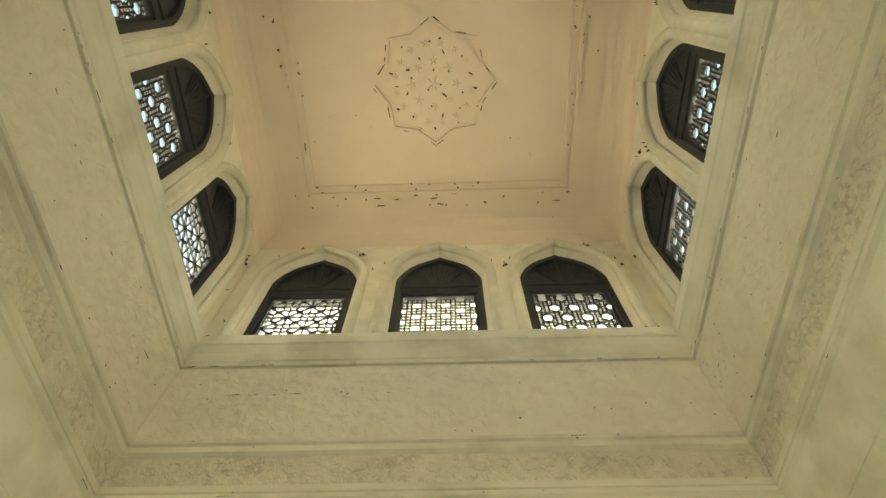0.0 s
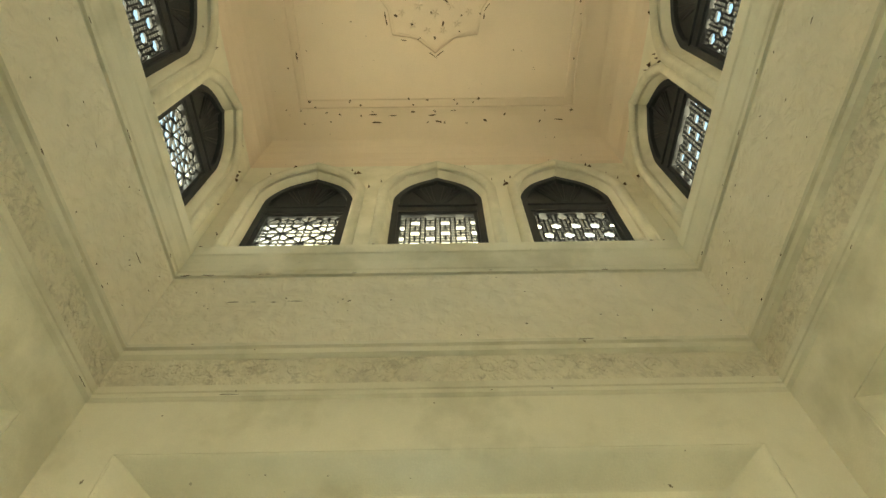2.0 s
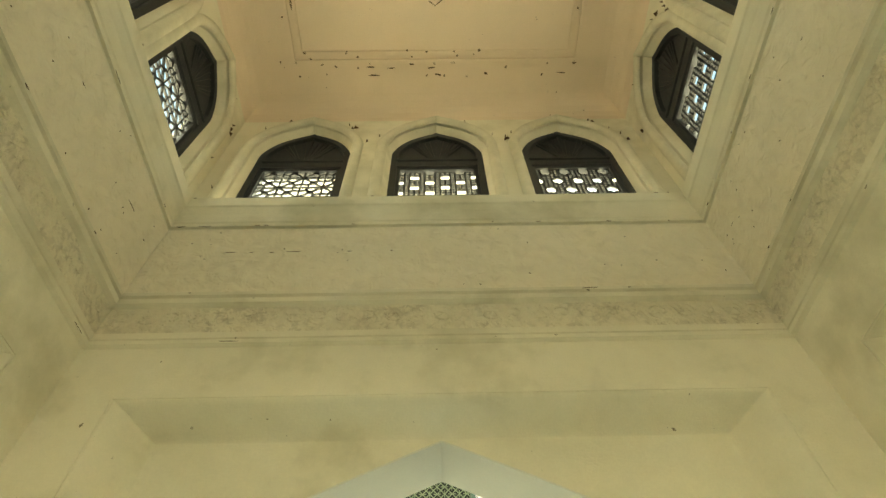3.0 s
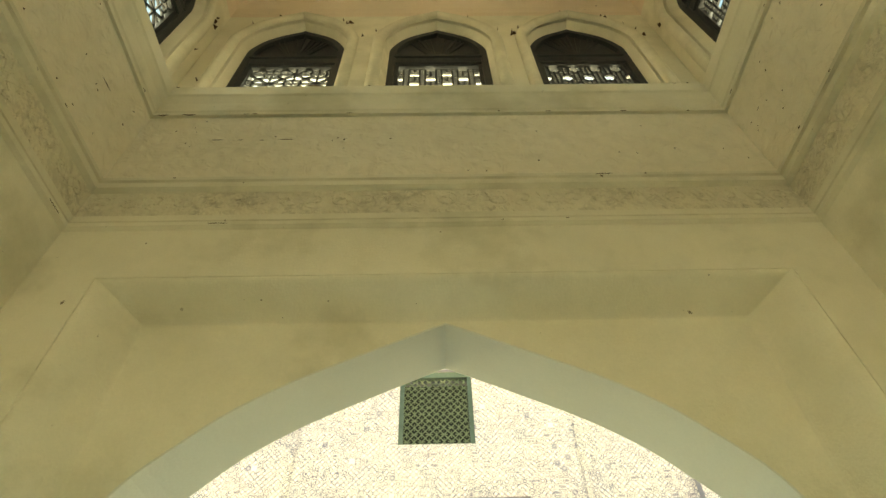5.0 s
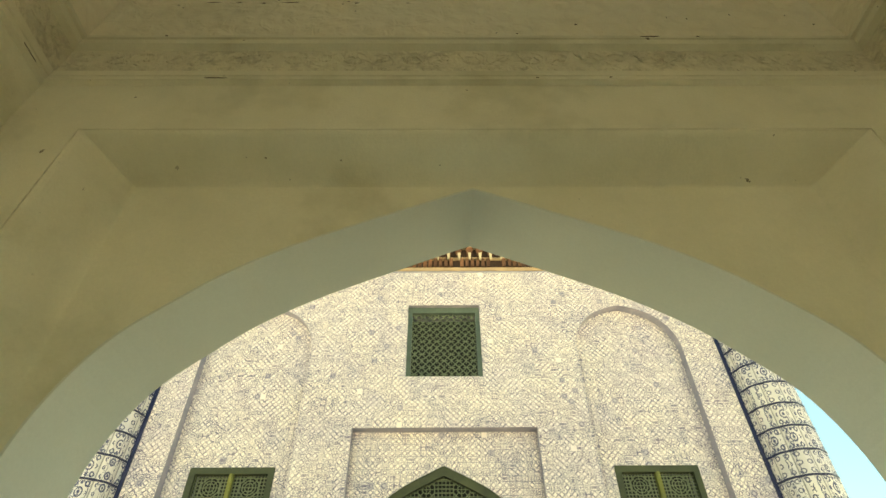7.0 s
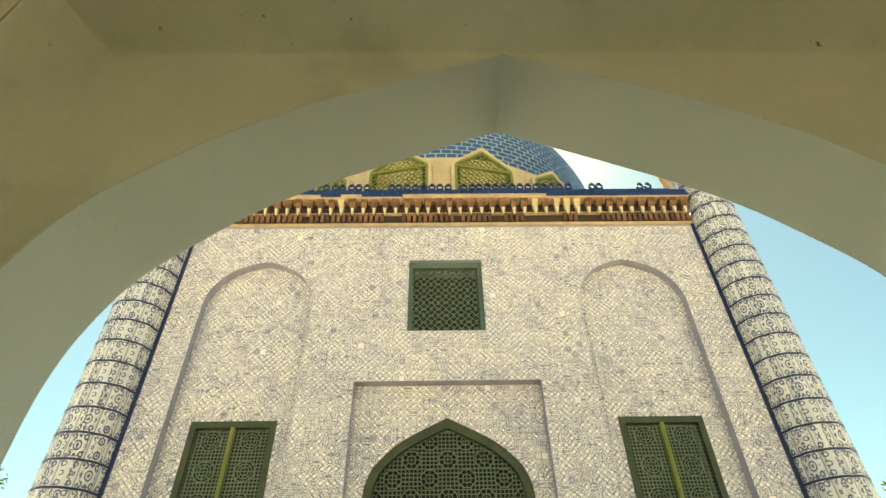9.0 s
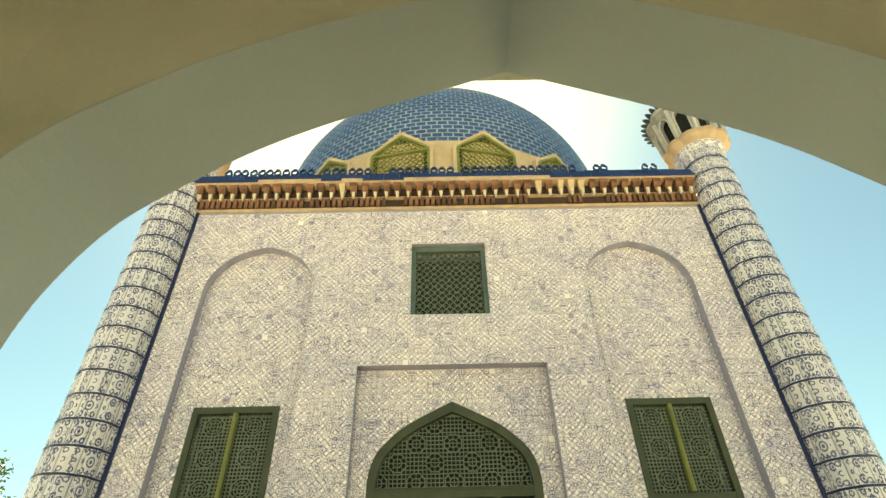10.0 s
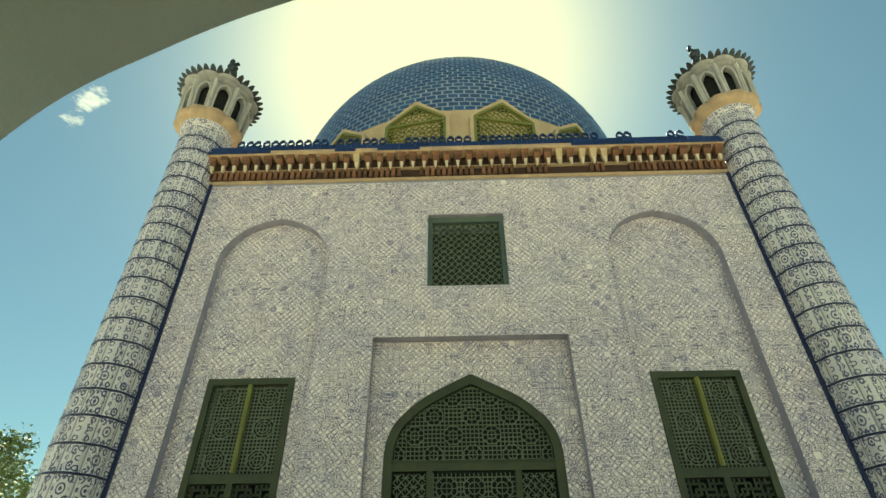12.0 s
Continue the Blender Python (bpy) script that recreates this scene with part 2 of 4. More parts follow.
DARKWOOD = surface("dark_painted_wood", (0.035, 0.04, 0.045), (0.02, 0.022, 0.025), 0.55, 60, 3, 0.002, stretch=(1, 1, 0.15))
GREEN = surface("green_painted_wood", (0.058, 0.07, 0.030), (0.027, 0.034, 0.017), 0.6, 70, 2.5, 0.004)
LATTICEWOOD = surface("pale_green_lattice_wood", (0.20, 0.23, 0.155), (0.12, 0.14, 0.095), 0.6, 70, 2.5, 0.002)
OLIVE = surface("olive_painted_wood", (0.22, 0.222, 0.055), (0.15, 0.155, 0.04), 0.5, 70, 2.5, 0.002)
GREYGREEN = surface("grey_green_painted_wood", (0.13, 0.17, 0.14), (0.075, 0.105, 0.09), 0.5, 70, 2.5, 0.002)
# near-black colour that holds the shade of the insides behind lattices and turret bays
DIM = surface("painted_inside_shade", (0.012, 0.014, 0.012), (0.008, 0.009, 0.008), 0.9, 30, 2, 0.002)
TILE = glazed("blue_and_white_wall_tile", (0.92, 0.82, 0.765), (0.07, 0.066, 0.17), (0.15, 0.115, 0.20), 3.6, 0.10, 9.0, 0.35, 0.3, bold=False)
TILEBED = surface("blue_grey_tile_edges", (0.40, 0.37, 0.44), (0.25, 0.24, 0.32), 0.5, 24, 3.0, 0.004)
PILLARTILE = glazed("bold_blue_pillar_tile", (0.72, 0.675, 0.65), (0.036, 0.042, 0.125), (0.065, 0.07, 0.16), 4.4, 0.045, 6.0, 0.28, 0.2)
COBALT = surface("cobalt_glaze", (0.012, 0.026, 0.095), (0.02, 0.04, 0.125), 0.3, 40, 2, 0.002, vary=0.5)
NAVY = surface("navy_glazed_band", (0.010, 0.014, 0.06), (0.018, 0.024, 0.08), 0.3, 40, 3, 0.002)
DOMETILE = surface("blue_dome_tile", (0.028, 0.078, 0.205), (0.045, 0.11, 0.245), 0.3, 30, 0.5, 0.002, vary=0.35)
MORTAR = surface("pale_dome_joint", (0.58, 0.63, 0.68), (0.46, 0.52, 0.60), 0.8, 40, 1.2, 0.004)
CREAM = surface("cream_render", (0.60, 0.46, 0.29), (0.45, 0.33, 0.20), 0.8, 40, 1.6, 0.006)
APRICOT = surface("apricot_render", (0.58, 0.40, 0.24), (0.34, 0.25, 0.17), 0.8, 35, 2.2, 0.008)
BRICK = surface("red_brown_brick", (0.22, 0.095, 0.05), (0.10, 0.048, 0.03), 0.85, 40, 2.5, 0.008, vary=0.9)
# brick with the shade of the bracket gaps put into its colour
DARKBRICK = surface("gap_darkened_brick", (0.06, 0.028, 0.018), (0.035, 0.018, 0.013), 0.9, 40, 2.5, 0.008)
PALERIB = surface("pale_grey_rib", (0.60, 0.56, 0.50), (0.40, 0.38, 0.36), 0.8, 40, 3.0, 0.006)
PALEDROP = surface("pale_plaster_drop", (0.74, 0.64, 0.48), (0.58, 0.48, 0.34), 0.8, 40, 2.4, 0.004)
STONE = surface("grey_white_render", (0.42, 0.40, 0.37), (0.20, 0.20, 0.21), 0.8, 40, 2.4, 0.008)
IRON = surface("weathered_dark_metal", (0.045, 0.055, 0.06), (0.022, 0.028, 0.032), 0.55, 50, 4, 0.003, metal=0.3)
PAVING = surface("stone_paving", (0.57, 0.525, 0.45), (0.49, 0.45, 0.385), 0.85, 20, 0.4, 0.006)
BARK = surface("bark", (0.12, 0.085, 0.055), (0.07, 0.05, 0.035), 0.9, 25, 2, 0.02, stretch=(1, 1, 0.2))
LEAF = surface("green_leaves", (0.07, 0.12, 0.03), (0.12, 0.16, 0.05), 0.55, 20, 0.6, 0.002, vary=0.6)


# ---------------------------------------------------------------- building tools
class Soup:
    """Gathers plain faces, with a tile coordinate each where asked."""

    def __init__(self):
        self.v, self.f, self.uv = [], [], []

    def face(self, points, uv=None):
        n = len(self.v)
        self.v.extend(tuple(p) for p in points)
        self.f.append(tuple(range(n, n + len(points))))
        self.uv.append(uv)

    def box(self, corners):
        """Eight corners: four below in a ring, four above in the same order."""
        n = len(self.v)
        self.v.extend(tuple(p) for p in corners)
        for q in ((3, 2, 1, 0), (4, 5, 6, 7), (0, 1, 5, 4), (1, 2, 6, 5), (2, 3, 7, 6), (3, 0, 4, 7)):
            self.f.append(tuple(n + i for i in q))
            self.uv.append(None)

    def bar(self, put, p, q, width, d0, d1):
        """A straight bar from p to q in the plane of put(u, v, depth)."""
        du, dv = q[0] - p[0], q[1] - p[1]
        s = math.hypot(du, dv) or 1
        nu, nv = -dv / s * width / 2, du / s * width / 2
        ring = [(p[0] + nu, p[1] + nv), (q[0] + nu, q[1] + nv), (q[0] - nu, q[1] - nv), (p[0] - nu, p[1] - nv)]
        self.box([put(u, v, d0) for u, v in ring] + [put(u, v, d1) for u, v in ring])

    def ridge(self, put, line, width, height):
        """A raised rib along a line in the plane of put."""
        n = len(self.v)
        for i, (u, v) in enumerate(line):
            a, b = line[max(i - 1, 0)], line[min(i + 1, len(line) - 1)]
            du, dv = b[0] - a[0], b[1] - a[1]
            s = math.hypot(du, dv) or 1
            taper = 0.35 + 0.65 * math.sin(math.pi * (i + 0.6) / (len(line) + 0.2))
            nu, nv = -dv / s * width * taper / 2, du / s * width * taper / 2
            self.v += [tuple(put(u + nu, v + nv, 0.003)), tuple(put(u, v, -height * taper - 0.004)), tuple(put(u - nu, v - nv, 0.003))]
        for i in range(len(line) - 1):
            for k in range(2):
                o = n + 3 * i + k
                self.f.append((o, o + 1, o + 4, o + 3))
                self.uv.append(None)

    def mesh(self, name, material, smooth=False):
        me = bpy.data.meshes.new(name)
        me.from_pydata(self.v, [], self.f)
        if any(self.uv):
            layer = me.uv_layers.new(name="UVMap")
            for poly, uv in zip(me.polygons, self.uv):
                for k, li in enumerate(poly.loop_indices):
                    layer.data[li].uv = uv[k] if uv else (0.5, 0.5)
        me.materials.append(material)
        bm = bmesh.new()
        bm.from_mesh(me)
        bmesh.ops.recalc_face_normals(bm, faces=bm.faces)
        bm.to_mesh(me)
        bm.free()
        if smooth:
            me.polygons.foreach_set("use_smooth", [True] * len(me.polygons))
        return me


def under(ob, parent):
    if parent is not None:
        ob.parent = parent
        if parent.parent is None:
            ob.matrix_parent_inverse = parent.matrix_basis.inverted()
    return ob


def part(name, shape, material, parent=None, label="", smooth=False):
    """Links a Soup, a bmesh or a finished mesh as one object under a thing or a part."""
    if isinstance(shape, Soup):
        me = shape.mesh(name, material, smooth)
    elif isinstance(shape, bpy.types.Mesh):
        me = shape
    else:
        me = bpy.data.meshes.new(name)
        bmesh.ops.recalc_face_normals(shape, faces=shape.faces)
        shape.to_mesh(me)
        shape.free()
        me.materials.append(material)
        if smooth:
            me.polygons.foreach_set("use_smooth", [True] * len(me.polygons))
    ob = under(new(name, me), parent)
    return tagged(ob, label=label)


def thing(name, base, label, category, group="", kind=""):
    ob = new(name)
    ob.empty_display_size = 0.2
    ob.matrix_basis = Matrix.Translation(base)
    return tagged(ob, label, category, group, kind)


def prism(loops, put, d0, d1, bm=None, far_loops=None):
    """A slab between two depths with the first loop as outline and the others as openings."""
    bm = bm or bmesh.new()
    rims = {}
    for d in (d0, d1):
        edges = []
        for k, loop in enumerate(far_loops if far_loops and d == d1 else loops):
            vs = [bm.verts.new(put(u, v, d)) for u, v in loop]
            rims[d, k] = vs
            edges += [bm.edges.new((vs[i], vs[(i + 1) % len(vs)])) for i in range(len(vs))]
        bmesh.ops.triangle_fill(bm, use_beauty=True, use_dissolve=False, edges=edges)
    for k, loop in enumerate(loops):
        a, b = rims[d0, k], rims[d1, k]
        for i in range(len(loop)):
            j = (i + 1) % len(loop)
            bm.faces.new((a[i], a[j], b[j], b[i]))
    return bm


def eased(points, steps):
    """A smooth line through a few points."""
    out = []
    for i in range(len(points) - 1):
        p0, p1, p2, p3 = (points[min(max(k, 0), len(points) - 1)] for k in (i - 1, i, i + 1, i + 2))
        for s in range(steps):
            t = s / steps
            out.append(tuple(0.5 * (2 * b + (c - a) * t + (2 * a - 5 * b + 4 * c - d) * t * t + (3 * b - a - 3 * c + d) * t ** 3) for a, b, c, d in zip(p0, p1, p2, p3)))
    return out + [points[-1]]


# half of a four-centred arch, and of a rounder niche head, from the crown down to the springing
ARCH = eased([(0, 1), (.04, .982), (.14, .932), (.41, .794), (.545, .715), (.67, .625), (.775, .525), (.87, .425), (.93, .325), (.975, .2), (.995, .09), (1, 0)], 3)
ROUND = eased([(0, 1), (.12, .975), (.3, .92), (.5, .83), (.67, .71), (.81, .55), (.92, .36), (.98, .17), (1, 0)], 3)


# the lantern's low-shouldered pointed head, and the straight-sided gable of the dome windows
FLATHEAD = eased([(0, 1), (.10, .935), (.28, .845), (.48, .735), (.66, .60), (.81, .43), (.93, .22), (.985, .08), (1, 0)], 3)
GABLE = [(0, 1), (.10, .93), (.3, .75), (.5, .57), (.7, .39), (.88, .225), (.97, .11), (1, 0)]


def arch(mid, half, bottom, spring, top, grow=0.0, head=ARCH):
    """The outline of an arched opening, counter-clockwise from its lower right corner."""
    right = [(mid + (half + grow) * u, spring + (top - spring + grow) * v) for u, v in head]
    left = [(2 * mid - u, v) for u, v in right]
    return [(mid + half + grow, bottom)] + right[::-1] + left[1:] + [(mid - half - grow, bottom)]


def rect(u0, u1, v0, v1):
    return [(u1, v0), (u1, v1), (u0, v1), (u0, v0)]


def inside(loop, u, v):
    hit = False
    for (a, b), (c, d) in zip(loop, loop[1:] + loop[:1]):
        if (b > v) != (d > v) and u < (c - a) * (v - b) / (d - b) + a:
            hit = not hit
    return hit


def band(rows, x0, x1, y0, y1, bm=None):
    """A moulding mitred round the four walls of a room; rows of (depth out of the wall, height)."""
    bm = bm or bmesh.new()
    rings = [[bm.verts.new(p) for p in ((x0 + d, y0 + d, z), (x1 - d, y0 + d, z), (x1 - d, y1 - d, z), (x0 + d, y1 - d, z))] for d, z in rows]
    for a, b in zip(rings, rings[1:]):
        for i in range(4):
            bm.faces.new((a[i], a[(i + 1) % 4], b[(i + 1) % 4], b[i]))
    return bm


def turned(profile, n, lobes=0, depth=0.0, mid=(0, 0)):
    """A body of revolution; lobes scallop its outline."""
    s = Soup()
    rings = []
    for r, z in profile:
        ring = []
        for i in range(n):
            a = 2 * math.pi * i / n
            k = 1 + (depth * (abs(math.sin(a * lobes / 2)) - 0.5) if lobes else 0)
            ring.append(len(s.v))
            s.v.append((mid[0] + r * k * math.cos(a), mid[1] + r * k * math.sin(a), z))
        rings.append(ring)
    for a, b in zip(rings, rings[1:]):
        for i in range(n):
            j = (i + 1) % n
            s.f.append((a[i], a[j], b[j], b[i]))
            s.uv.append(None)
    s.f += [tuple(rings[0][::-1]), tuple(rings[-1])]
    s.uv += [None, None]
    return s


def clipped(shape, p, q, n=10):
    """The longest stretch of the segment from p to q that lies inside the outline."""
    pts = [(p[0] + (q[0] - p[0]) * i / n, p[1] + (q[1] - p[1]) * i / n) for i in range(n + 1)]
    keep = [pt for pt in pts if inside(shape, *pt)]
    return (keep[0], keep[-1]) if len(keep) > 1 else None


def lattice(shape, put, cell, bar, d0, d1, style, stars=(), reach=2.0, outer=0.0, rings=2):
    """A pierced wooden lattice within an outline: a square or diagonal net, opened round stars into eight-sided rosettes."""
    s = Soup()
    us, vs = [u for u, v in shape], [v for u, v in shape]
    u0, u1, v0, v1 = min(us), max(us), min(vs), max(vs)
    nu, nv = max(1, round((u1 - u0) / cell)), max(1, round((v1 - v0) / cell))
    cu, cv = (u1 - u0) / nu, (v1 - v0) / nv

    def lay(p, q, w=bar):
        c = clipped(shape, p, q)
        if c:
            s.bar(put, c[0], c[1], w, d0, d1)

    def free(u, v):
        return all(math.hypot((u - a) / cu, (v - b) / cv) > (outer or reach) * 0.97 for a, b in stars)

    for i in range(nu + 1):
        for j in range(nv + 1):
            u, v = u0 + i * cu, v0 + j * cv
            if style == "net":
                for q in ((u + cu, v), (u, v + cv)):
                    if q[0] <= u1 + 1e-6 and q[1] <= v1 + 1e-6 and free((u + q[0]) / 2, (v + q[1]) / 2):
                        lay((u, v), q)
            elif style == "diagonal":
                if i < nu and j < nv:
                    lay((u, v), (u + cu, v + cv), bar * 0.8)
                    lay((u + cu, v), (u, v + cv), bar * 0.8)
                    if (i + j) % 2:
                        lay((u + cu / 2, v), (u + cu / 2, v + cv), bar * 0.7)
                    else:
                        lay((u, v + cv / 2), (u + cu, v + cv / 2), bar * 0.7)
            elif style == "fret":
                if i < nu and j < nv:
                    if (i + 2 * j) % 5 != 0:
                        lay((u, v), (u + cu, v))
                    if (2 * i + j) % 5 not in (1,):
                        lay((u, v), (u, v + cv))
    for a, b in stars:
        ring = [(a + reach * cu * 1.08 * math.cos(k * math.pi / 4 + math.pi / 8), b + reach * cv * 1.08 * math.sin(k * math.pi / 4 + math.pi / 8)) for k in range(8)]
        wide = [(a + outer * cu * math.cos(k * math.pi / 4 + math.pi / 8), b + outer * cv * math.sin(k * math.pi / 4 + math.pi / 8)) for k in range(8)]
        for k in range(8):
            if reach > 0.5:
                lay(ring[k], ring[(k + 1) % 8])
            if outer:
                lay(wide[k], wide[(k + 1) % 8], bar * 1.2)
        if rings > 2:
            between = [((p[0] + q[0]) / 2, (p[1] + q[1]) / 2) for p, q in zip(ring, wide)]
            for k in range(8):
                lay(between[k], between[(k + 1) % 8])
        for k in range(8):
            arm = (outer or reach) * (0.95 if k % 2 == 0 else 0.9)
            near = 0.0 if k % 2 == 0 else reach * 0.95
            spoke = lambda q: (a + q * cu * math.cos(k * math.pi / 4), b + q * cv * math.sin(k * math.pi / 4))
            lay(spoke(near), spoke(arm), bar * 0.8)
    return s


# ---------------------------------------------------------------- ground
g = Soup()
g.face([(-1500, -1500, 0), (1500, -1500, 0), (1500, 1500, 0), (-1500, 1500, 0)])
tagged(part("ground", g, PAVING), "pale stone paved courtyard ground", "ground", kind="structure")

# ---------------------------------------------------------------- the gate room: walls with recesses, arches and a lantern above
X, N, S = 2.75, 4.2, -0.46
MIDY = (N + S) / 2
RECESS, LINTEL, LEDGE, SET = 0.31, 4.23, 6.88, 0.12
SIDES = {
    "north": (lambda u, v, d: (u, N + d, v), -X, X),
    "south": (lambda u, v, d: (u, S - d, v), -X, X),
    "east": (lambda u, v, d: (X + d, u, v), S, N),
    "west": (lambda u, v, d: (-X - d, u, v), S, N),
}
SPAN = {"north": 0.0, "south": 0.0, "east": MIDY, "west": MIDY}
walls = {}
for side, (put, a, b) in SIDES.items():
    through_way = side in ("north", "south")
    wide = 0.8 if through_way else 0.0
    c = 0.45
    outline = [(a - wide, 0), (a - wide, LEDGE), (b + wide, LEDGE), (b + wide, 0), (b - c, 0), (b - c, LINTEL), (a + c, LINTEL), (a + c, 0)]
    bm = prism([outline], put, 0, RECESS)
    outline = [(a - wide, 0), (a - wide, LEDGE), (b + wide, LEDGE), (b + wide, 0)]
    if through_way:
        outline += arch(-0.02, 1.95, 0, 2.3, 4.06)
    prism([outline], put, RECESS, 0.8, bm)
    if through_way:
        outline = [(a - wide, 0), (a - wide, LEDGE), (b + wide, LEDGE), (b + wide, 0), (b - c, 0), (b - c, 4.43), (a + c, 4.43), (a + c, 0)]
        prism([outline], put, 0.8, 1.12, bm)
    # ogee splay, mitred at the corners, from the wall's face back to the recessed bay
    steps = 16
    splay = [(0.28 * k / steps, 0.165 * k / steps, 0.008 + (RECESS - 0.006) * (3 * (k / steps) ** 2 - 2 * (k / steps) ** 3)) for k in range(steps + 1)]
    for (s0, f0, e0), (s1, f1, e1) in zip(splay, splay[1:]):
        for quad in ([(a + c + s0, LINTEL - f0, e0), (b - c - s0, LINTEL - f0, e0), (b - c - s1, LINTEL - f1, e1), (a + c + s1, LINTEL - f1, e1)],
                     [(a + c + s0, 0, e0), (a + c + s0, LINTEL - f0, e0), (a + c + s1, LINTEL - f1, e1), (a + c + s1, 0, e1)],
                     [(b - c - s0, 0, e0), (b - c - s0, LINTEL - f0, e0), (b - c - s1, LINTEL - f1, e1), (b - c - s1, 0, e1)]):
            bm.faces.new([bm.verts.new(put(*p)) for p in quad])
    walls[side] = tagged(part("wall_" + side, bm, PLASTER), "cream limewashed plaster gate wall with a recessed bay" + (" and pointed arch" if through_way else ""), "wall", kind="structure")

# smooth lining of the two arches
for side in ("north", "south"):
    put = SIDES[side][0]
    lining = prism([arch(-0.02, 1.95, 0, 2.3, 4.06) + arch(-0.02, 1.936, 0, 2.3, 4.046)[::-1]], put, RECESS - 0.004, 0.806)
    part("arch_lining", lining, WHITE, walls[side], "smooth grey-white plaster soffit of the arch")

# lantern walls with three arched openings each
OPEN = {"north": (-1.84, 0.0, 1.82), "south": (-1.84, 0.0, 1.82), "east": (MIDY - 1.52, MIDY, MIDY + 1.52), "west": (MIDY - 1.52, MIDY, MIDY + 1.52)}
HALF = {"north": 0.63, "south": 0.63, "east": 0.58, "west": 0.58}
SILL, SPRING, CROWN, COVE, CEIL = 6.9, 8.62, 9.36, 9.45, 9.78
for side, (put, a, b) in SIDES.items():
    far = 0.62 if side in ("north", "south") else 0.12
    field = [rect(a - far, b + far, LEDGE, CEIL + 0.3)]
    holes = [arch(m, HALF[side], SILL, SPRING, CROWN, head=FLATHEAD) for m in OPEN[side]]
    lip = [arch(m, HALF[side], SILL, SPRING, CROWN, 0.05, head=FLATHEAD) for m in OPEN[side]]
    splay = [arch(m, HALF[side], SILL - 0.01, SPRING, CROWN, 0.15, head=FLATHEAD) for m in OPEN[side]]
    bm = prism(field + splay, put, SET, SET + 0.05, far_loops=field + lip)
    prism(field + lip, put, SET + 0.05, SET + 0.16, bm, far_loops=field + holes)
    prism(field + holes, put, SET + 0.16, SET + 0.5, bm)
    lantern = tagged(part("lantern_wall_" + side, bm, PLASTER), "cream plaster lantern wall pierced by three arched windows", "wall", kind="structure")
    for m in OPEN[side]:
        line = arch(m, HALF[side], SILL - 0.01, SPRING, CROWN, 0.125, head=FLATHEAD)
        s = Soup()
        for i, (u, v) in enumerate(line):
            p, q = line[max(i - 1, 0)], line[min(i + 1, len(line) - 1)]
            run = math.hypot(q[0] - p[0], q[1] - p[1]) or 1
            nu, nv = (q[1] - p[1]) / run, -(q[0] - p[0]) / run
            for k in range(9):
                w = math.pi * k / 8
                s.v.append(tuple(put(u + 0.075 * math.cos(w) * nu, v + 0.075 * math.cos(w) * nv, SET + 0.004 - 0.062 * math.sin(w))))
        for i in range(len(line) - 1):
            for k in range(8):
                s.f.append((9 * i + k, 9 * i + k + 1, 9 * i + k + 10, 9 * i + k + 9))
                s.uv.append(None)
        part("window_surround", s, WORN, lantern, "rounded plaster bead round the opening", smooth=True)

# ceiling: a flat field, a hollow cove and a raised border, all one piece
cove = [(0.0, COVE)] + [(0.42 * (1 - math.cos(k * math.pi / 12)), COVE + (CEIL - COVE) * math.sin(k * math.pi / 12)) for k in range(1, 7)]
bm = band(cove, -X - SET, X + SET, S - SET, N + SET)
top = [bm.verts.new(p) for p in ((-X - SET - .4, S - SET - .4, CEIL + .25), (X + SET + .4, S - SET - .4, CEIL + .25), (X + SET + .4, N + SET + .4, CEIL + .25), (-X - SET - .4, N + SET + .4, CEIL + .25))]
bm.faces.new(top)
flat = [bm.verts.new(p) for p in ((-X - SET + .4, S - SET + .4, CEIL), (X + SET - .4, S - SET + .4, CEIL), (X + SET - .4, N + SET - .4, CEIL), (-X - SET + .4, N + SET - .4, CEIL))]
bm.faces.new(flat)
for inset, h in ((0.76, 0.035), (0.88, 0.03)):
    i0, i1 = inset, inset + 0.06
    band([(i0, CEIL + .002), (i0, CEIL - h), (i1, CEIL - h), (i1, CEIL + .002)], -X - SET, X + SET, S - SET, N + SET, bm)
tagged(part("ceiling", bm, BOUNCEPINK), "plaster ceiling tinted pinkish for warm bounced light, with a hollow cove and flaking border", "ceiling", kind="structure")

# mouldings below the windows and round the frieze
trim_rows = [
    ("ledge_moulding", [(0.0, 6.36), (0.03, 6.365), (0.03, 6.405), (0.012, 6.415), (0.012, 6.44), (0.025, 6.46), (0.025, 6.60), (0.04, 6.66), (0.05, 6.70), (0.065, 6.72), (0.065, 6.875), (0.0, 6.884), (-0.13, 6.884)], PLASTER),
    ("low_relief_field", [(0.0, 6.345), (0.006, 6.335), (0.006, 5.352), (0.0, 5.342)], RELIEF),
    ("frieze_upper_moulding", [(0.0, 5.34), (0.03, 5.33), (0.035, 5.29), (0.008, 5.275), (0.008, 5.245), (0.045, 5.235), (0.045, 5.18), (0.0, 5.152)], PLASTER),
    ("frieze_ground", [(0.0, 5.152), (0.005, 5.15), (0.005, 4.865), (0.0, 4.863)], CARVED),
    ("frieze_lower_moulding", [(0.0, 4.86), (0.022, 4.85), (0.022, 4.79), (0.004, 4.78), (0.004, 4.765), (0.035, 4.755), (0.035, 4.72), (0.0, 4.70)], PLASTER),
]
for name, rows, material in trim_rows:
    tagged(part("trim", band(rows, -X, X, S, N), material), "cream plaster " + name.replace("_", " ") + " round the room", "moulding", kind="structure")

